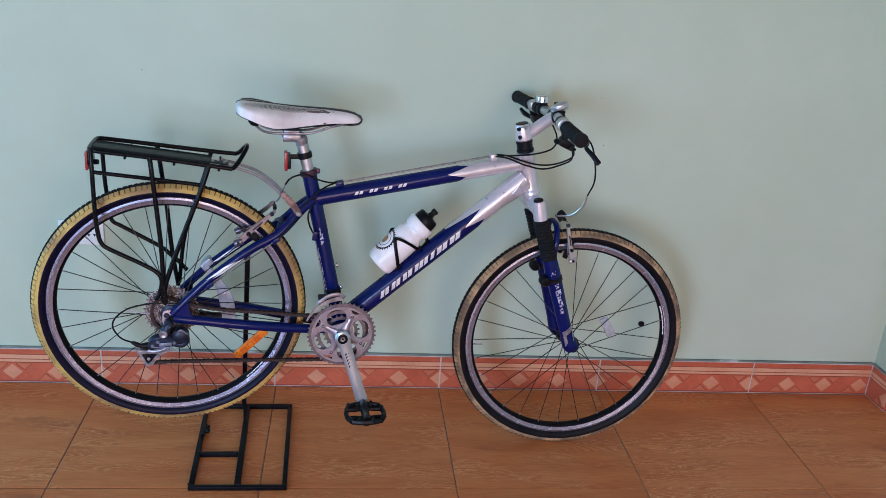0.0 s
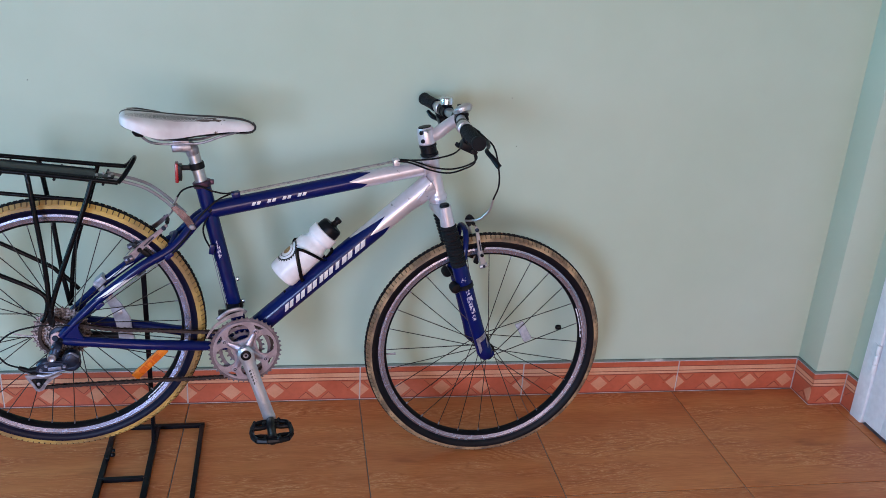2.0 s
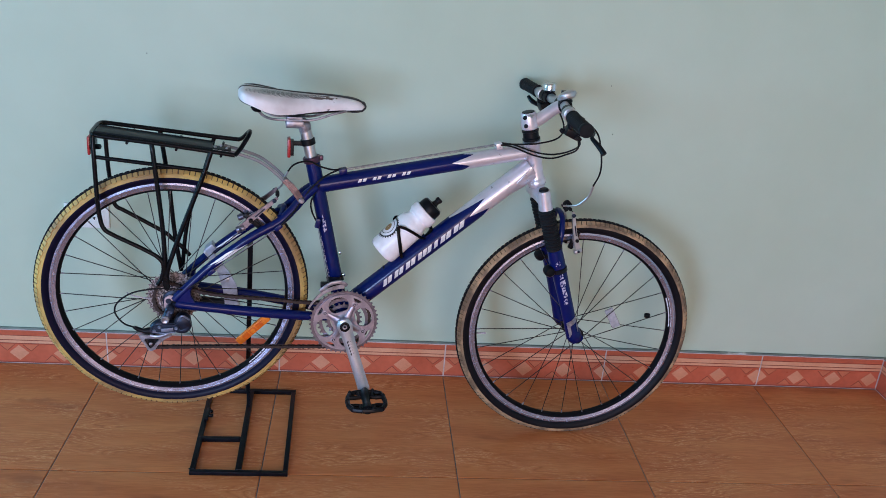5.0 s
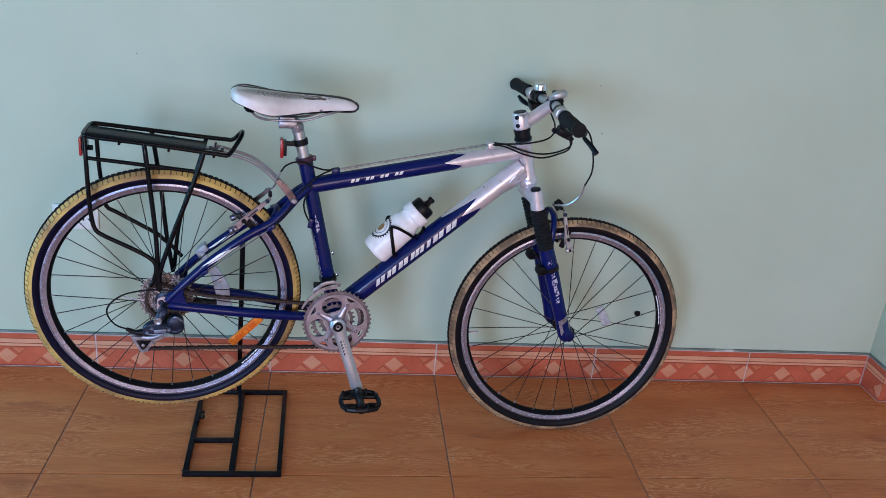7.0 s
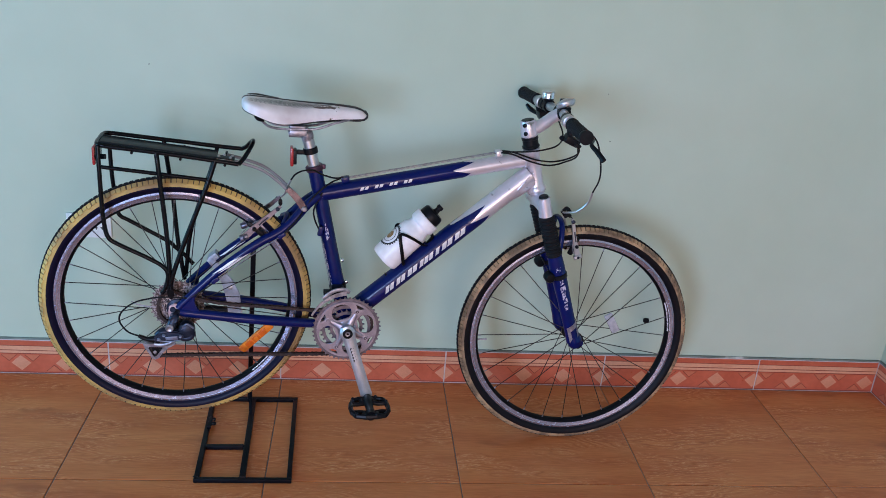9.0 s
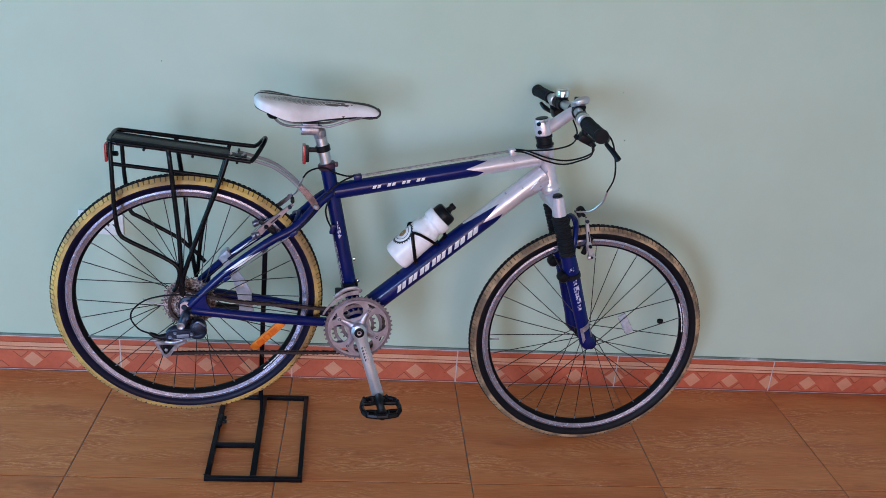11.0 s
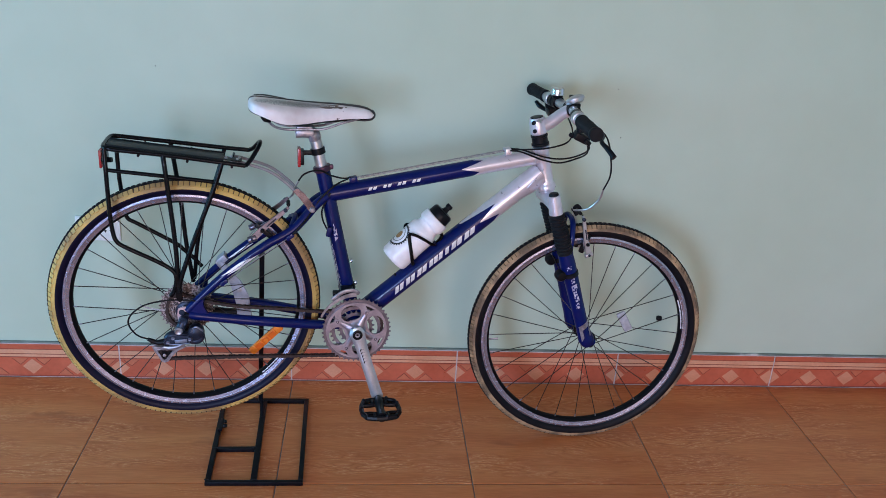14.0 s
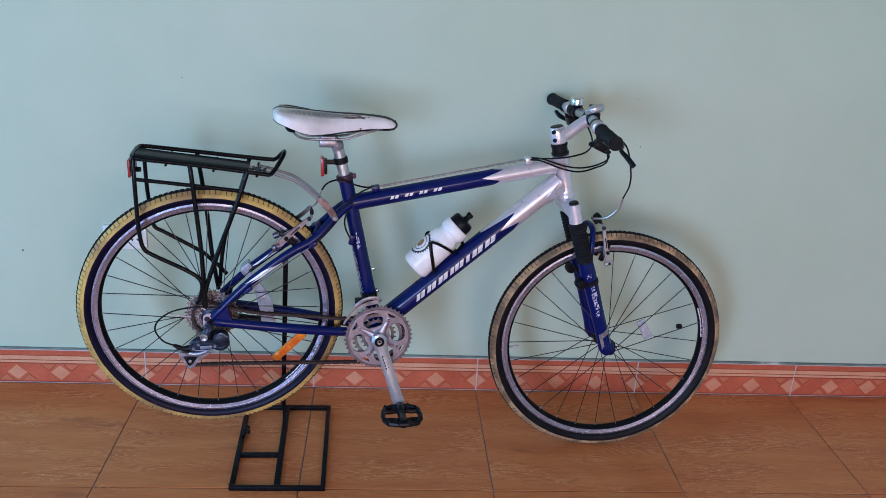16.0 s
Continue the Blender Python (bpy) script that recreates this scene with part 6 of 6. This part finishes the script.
for pts, r in ((L1, 0.0050), (F1, 0.0050), ([(-0.032, -0.060, 0.3885), (-0.0278, -0.065, 0.3509), (-0.0141, -0.067, 0.18), (-0.0124, -0.069, 0.0700)], 0.0055), ([(-0.028, 0.060, 0.3925), (-0.0184, 0.065, 0.3078), (-0.0120, 0.065, 0.2508), (-0.0029, 0.066, 0.1275), (0.0093, 0.067, 0.0315)], 0.0055),
               ([(0.0967, -0.060, 0.3735), (0.0759, -0.063, 0.3113), (0.0223, -0.067, 0.1726), (-0.0069, -0.069, 0.0880), (-0.0100, -0.069, 0.0600)], 0.0058), ([(0.0967, 0.060, 0.3798), (0.076, 0.064, 0.3100), (0.030, 0.066, 0.1700), (0.012, 0.067, 0.0400)], 0.0052)):
    tube("strut", pts, r, M_BLACK, rack, segs=10)
bm = bmesh.new()
plate(bm, [(-0.018, 0.075), (-0.006, 0.078), (-0.003, 0.044), (-0.008, 0.034), (-0.015, 0.038), (-0.019, 0.052)], -0.073, -0.067)
part("foot_plate", bm, M_BLACK, rack)
bm = bmesh.new()
box(bm, (-0.173, -0.040, 0.352), (-0.167, 0.040, 0.394), 0.003)
part("red_reflector", bm, M_RED, rack, "red rear reflector")
bm = bmesh.new()
box(bm, (-0.168, -0.030, 0.360), (-0.163, 0.030, 0.392), 0.002)
sweep(bm, [(-0.164, -0.046, 0.374), (-0.142, -0.052, 0.376)], 0.006, 8)
part("reflector_bracket", bm, M_BLACK, rack)
# flat steel straps from the rack to the frame
for y in (-0.022, 0.022):
    tube("stay_strap", [(0.120, y, 0.3690), (0.158, y, 0.3590), (0.203, y, 0.3430), (0.240, y, 0.3160), (0.266, y, 0.2900), (0.286, y * 1.1, 0.2700)], 0.0038, M_GREYCABLE, rack, "grey flat steel strap", 8, True, 0.45)
bm = bmesh.new()
plate(bm, [(0.256, 0.300), (0.266, 0.307), (0.283, 0.294), (0.297, 0.277), (0.309, 0.255), (0.308, 0.248), (0.300, 0.246), (0.294, 0.250), (0.283, 0.268), (0.270, 0.284)], -0.0400, -0.0370)
bmesh.ops.bevel(bm, geom=bm.edges[:], offset=0.001, segments=2, affect="EDGES")
clamp = part("strap_clamp", bm, M_STRAP, rack, "bright flat strap bracket")
bm = bmesh.new()
lathe(bm, [(0.0062, 0), (0.0070, 0.002), (0.0045, 0.005), (0.002, 0.005)], 12, along((0.3015, -0.040, 0.2540), (0.3015, -0.06, 0.2540)))
part("bolt", bm, M_BRAKE, clamp)

# rear kickstand, folded up
bm = bmesh.new()
o = [(0.079, 0.100), (0.098, 0.082), (0.128, 0.040), (0.146, 0.004), (0.151, -0.058), (0.117, -0.060), (0.114, -0.010), (0.103, 0.035), (0.082, 0.072)]
plate(bm, o, 0.034, 0.041)
bmesh.ops.bevel(bm, geom=bm.edges[:], offset=0.0015, segments=2, affect="EDGES")
box(bm, (0.070, 0.036, 0.090), (0.096, 0.070, 0.108), 0.004, Matrix.Translation((0.083, 0.058, 0.099)) @ pose(0, 0, 0, 0, -40, 0) @ Matrix.Translation((-0.083, -0.058, -0.099)))
kick = part("kickstand", bm, M_KICK, bike, "grey metal kickstand plate between the stays")
bm = bmesh.new()
box(bm, (0.114, 0.034, -0.068), (0.152, 0.064, -0.052), 0.004)
part("foot_block", bm, M_ALU, kick)
bm = bmesh.new()
sweep(bm, [(0.118, 0.056, -0.052), (0.020, 0.060, -0.045), (-0.060, 0.066, -0.038)], [0.0105, 0.0095, 0.008], 10, flat=0.7)
part("leg", bm, M_PLASTIC, kick, "black folded leg")
for z in (0.062, 0.020):
    bm = bmesh.new()
    lathe(bm, [(0.006, 0.034), (0.006, 0.0325), (0.004, 0.032)], 12, Matrix.Translation((0.100 + (0.062 - z) * 0.55, 0, z)))
    part("rivet", bm, M_ALU, kick)
# the second stay-clamp on the near seat stay
bm = bmesh.new()
box(bm, (-0.009, -0.014, -0.014), (0.009, 0.012, 0.014), 0.003, Matrix.Translation((0.080, 0.056, 0.085)) @ pose(0, 0, 0, 0, -38, 0))
part("stay_clip", bm, M_ALU, bike)

# bottle cage
cage = None
for k, pts in enumerate(([(0.560, -0.006, 0.098), (0.5530, -0.030, 0.1080), (0.5460, -0.041, 0.140), (0.5400, -0.036, 0.185), (0.5520, -0.040, 0.1880), (0.5760, -0.040, 0.176), (0.5990, -0.032, 0.160), (0.6120, -0.012, 0.150)],)):
    for q in (pts, mirror(pts)):
        bm = bmesh.new()
        sweep(bm, glide(q), 0.0048, 10, flat=0.6)
        ob = part("bottle_cage" if cage is None else "cage_arm", bm, M_BLACK, cage or bike, "black bottle cage" if cage is None else "")
        cage = cage or ob
bm = bmesh.new()
sweep(bm, glide([(0.512, 0, 0.066), (0.530, 0, 0.076), (0.600, 0, 0.136), (0.628, 0, 0.168), (0.622, 0, 0.184)]), 0.0045, 8, flat=2.2)
part("cage_base", bm, M_BLACK, cage)

# ---- water bottle, a thing of its own in the cage ----
bottle = empty("water_bottle", bike.matrix_basis @ along((0.5055, 0, 0.1105), (0.5055 + 0.7071, 0, 0.1105 + 0.7071)), "white plastic sports bottle with black cap in the cage", "bottle")
bm = bmesh.new()
lathe(bm, [(0.020, 0.001), (0.034, 0.0), (0.0375, 0.004), (0.0385, 0.010), (0.0385, 0.098), (0.0370, 0.108), (0.0318, 0.116), (0.0300, 0.122), (0.0305, 0.127), (0.0345, 0.131), (0.0356, 0.134), (0.0352, 0.152), (0.0335, 0.1545), (0.0270, 0.1550)], 40)
body = part("bottle_body", bm, M_BOTTLE, bottle)
bm = bmesh.new()
lathe(bm, [(0.0270, 0.1535), (0.0292, 0.1550), (0.0290, 0.166), (0.0278, 0.1745), (0.0240, 0.1785), (0.0100, 0.1795), (0.0078, 0.183), (0.0070, 0.190), (0.0088, 0.1915), (0.0092, 0.197), (0.0076, 0.2005), (0.004, 0.2005)], 32)
part("cap", bm, M_PLASTIC, bottle, "black screw cap with spout")
bm = bmesh.new()


def on_bottle(da, h, r=0.0389):
    """A point on the bottle: angle from the side that faces the room, height along it."""
    a = radians(da) + ROUND
    return Vector((r * math.cos(a), h, r * math.sin(a)))


# the bottle's x and z axes, seen from the room: which way round its wall faces -y of the bicycle
inv = (bike.matrix_basis.inverted() @ bottle.matrix_basis).to_3x3().inverted() @ Vector((0, -1, 0))
ROUND = math.atan2(inv.z, inv.x)
upv = (bike.matrix_basis.inverted() @ bottle.matrix_basis).to_3x3().inverted() @ Vector((-0.7071, 0, 0.7071))
SGN = 1 if (upv.z * math.cos(ROUND) - upv.x * math.sin(ROUND)) > 0 else -1


def disc_print(name, r0, r1, mat, label, teeth=0):
    b = bmesh.new()
    n = 112
    rows = []
    for k in range(n):
        a = 2 * math.pi * k / n
        rr = (r0, r1 * (1.10 if teeth and (k // 2) % 2 else 1.0))
        rows.append([b.verts.new(on_bottle(SGN * (84 + math.degrees(q * math.sin(a) / 0.0385)), 0.058 + q * math.cos(a), 0.0390 + (0.0002 if name == "inner" else 0))) for q in rr])
    for k in range(n):
        p, q = rows[k], rows[(k + 1) % n]
        b.faces.new((p[0], q[0], q[1], p[1]))
    part(name, b, mat, body, label)


disc_print("printed_ring", 0.0262, 0.0296, M_PRINT, "black toothed ring print", 1)
disc_print("printed_ring", 0.0185, 0.0200, M_PRINT, "black ring print")
disc_print("printed_centre", 0.0010, 0.0110, M_GOLD, "brownish gold print")

# ---- the stand ----
stand = empty("bicycle_stand", pose(-0.577, -0.315, 0), "black square-tube bicycle stand on the tiled floor", "stand")


def stand_bar(name, a, b, w, h=None):
    bm = bmesh.new()
    a, b = Vector(a) - Vector((-0.577, -0.315, 0)), Vector(b) - Vector((-0.577, -0.315, 0))
    L = (b - a).length
    h = h or w
    m = along(a, b)
    box(bm, (-w / 2, 0, -h / 2), (w / 2, L, h / 2), 0.0015, m)
    part(name, bm, M_STAND, stand)


z = 0.0058
stand_bar("front_bar", (-0.6935, -0.5265, z), (-0.4490, -0.5255, z), 0.0110, 0.0115)
stand_bar("rear_bar", (-0.7095, -0.1415, z), (-0.4600, -0.1405, z), 0.0125, 0.0115)
stand_bar("side_bar", (-0.6870, -0.5200, z), (-0.7030, -0.1480, z), 0.0135, 0.0115)
stand_bar("side_bar", (-0.4555, -0.5195, z), (-0.4665, -0.1475, z), 0.0120, 0.0115)
stand_bar("middle_bar", (-0.5735, -0.5200, z), (-0.5880, -0.1480, z), 0.0155, 0.0115)
stand_bar("cross_bar", (-0.6870, -0.3840, z), (-0.5875, -0.3820, z), 0.0115, 0.0115)
stand_bar("post", (-0.6000, -0.1420, 0.012), (-0.5676, -0.3100, 0.5500), 0.0125)
stand_bar("brace", (-0.5860, -0.2320, 0.009), (-0.5945, -0.1660, 0.066), 0.0095)
# weld beads along the joints
for x, y, w in ((-0.1130, -0.2050, 0.006), (0.0040, -0.2050, 0.008), (0.1220, -0.2045, 0.006), (-0.0105, -0.0680, 0.007), (-0.1120, -0.0680, 0.006), (-0.1255, 0.1670, 0.006), (-0.0105, 0.1670, 0.009), (0.1105, 0.1675, 0.006)):
    bm = bmesh.new()
    sweep(bm, glide([(x - w, y, 0.0108), (x - w * 0.4, y - 0.0006, 0.0116), (x + w * 0.3, y + 0.0008, 0.0113), (x + w, y, 0.0109)]), [0.0012, 0.0022, 0.0019, 0.0012], 6)
    part("weld", bm, M_STAND, stand)
bm = bmesh.new()
sweep(bm, [(0.0094, 0.005, 0.5480), (0.0094, -0.040, 0.5620), (0.0120, -0.060, 0.5780)], 0.006, 8)
part("hook", bm, M_STAND, stand)
bm = bmesh.new()
box(bm, (-0.119, 0.006, 0.0116), (-0.108, 0.058, 0.021), 0.003)
lathe(bm, [(0.0055, 0), (0.0062, 0.006), (0.004, 0.010)], 9, pose(-0.108, 0.028, 0.016, 0, 0, -90))
lathe(bm, [(0.0045, 0), (0.0050, 0.004), (0.003, 0.007)], 9, pose(-0.108, 0.046, 0.017, 0, 0, -80))
part("stop", bm, M_STAND, stand)

# ---- floor tiles ----
SIZES = {}
gap = 0.0030


def tile_mesh(w, d):
    key = (round(w, 4), round(d, 4))
    if key not in SIZES:
        b = bmesh.new()
        x, y, c = w / 2, d / 2, 0.0015
        low = [b.verts.new((sx * x, sy * y, -0.008)) for sx, sy in ((-1, -1), (1, -1), (1, 1), (-1, 1))]
        mid = [b.verts.new((sx * x, sy * y, -0.0011)) for sx, sy in ((-1, -1), (1, -1), (1, 1), (-1, 1))]
        top = [b.verts.new((sx * (x - c), sy * (y - c), 0)) for sx, sy in ((-1, -1), (1, -1), (1, 1), (-1, 1))]
        for p, q in ((low, mid), (mid, top)):
            for k in range(4):
                b.faces.new((p[k], p[(k + 1) % 4], q[(k + 1) % 4], q[k]))
        b.faces.new(top)
        me = bpy.data.meshes.new("floor_tile")
        b.to_mesh(me)
        b.free()
        me.materials.append(M_TILE)
        SIZES[key] = me
    return SIZES[key]


xs = [X_LEFT] + [-0.012 + k * T + (0.0055 if k == -1 else 0) for k in range(-10, 4) if X_LEFT + 0.05 < -0.012 + k * T < X_RIGHT - 0.01] + [X_RIGHT]
ys = [FACE + 0.0015] + [-0.521 - k * T for k in range(0, 8) if -0.521 - k * T > Y_BACK + 0.05] + [Y_BACK]
for x0, x1 in zip(xs, xs[1:]):
    for y1, y0 in zip(ys, ys[1:]):
        ob = new("floor_tile", tile_mesh(x1 - x0 - gap, y1 - y0 - gap))
        ob.parent, ob.location = floor, ((x0 + x1) / 2, (y0 + y1) / 2, 0)
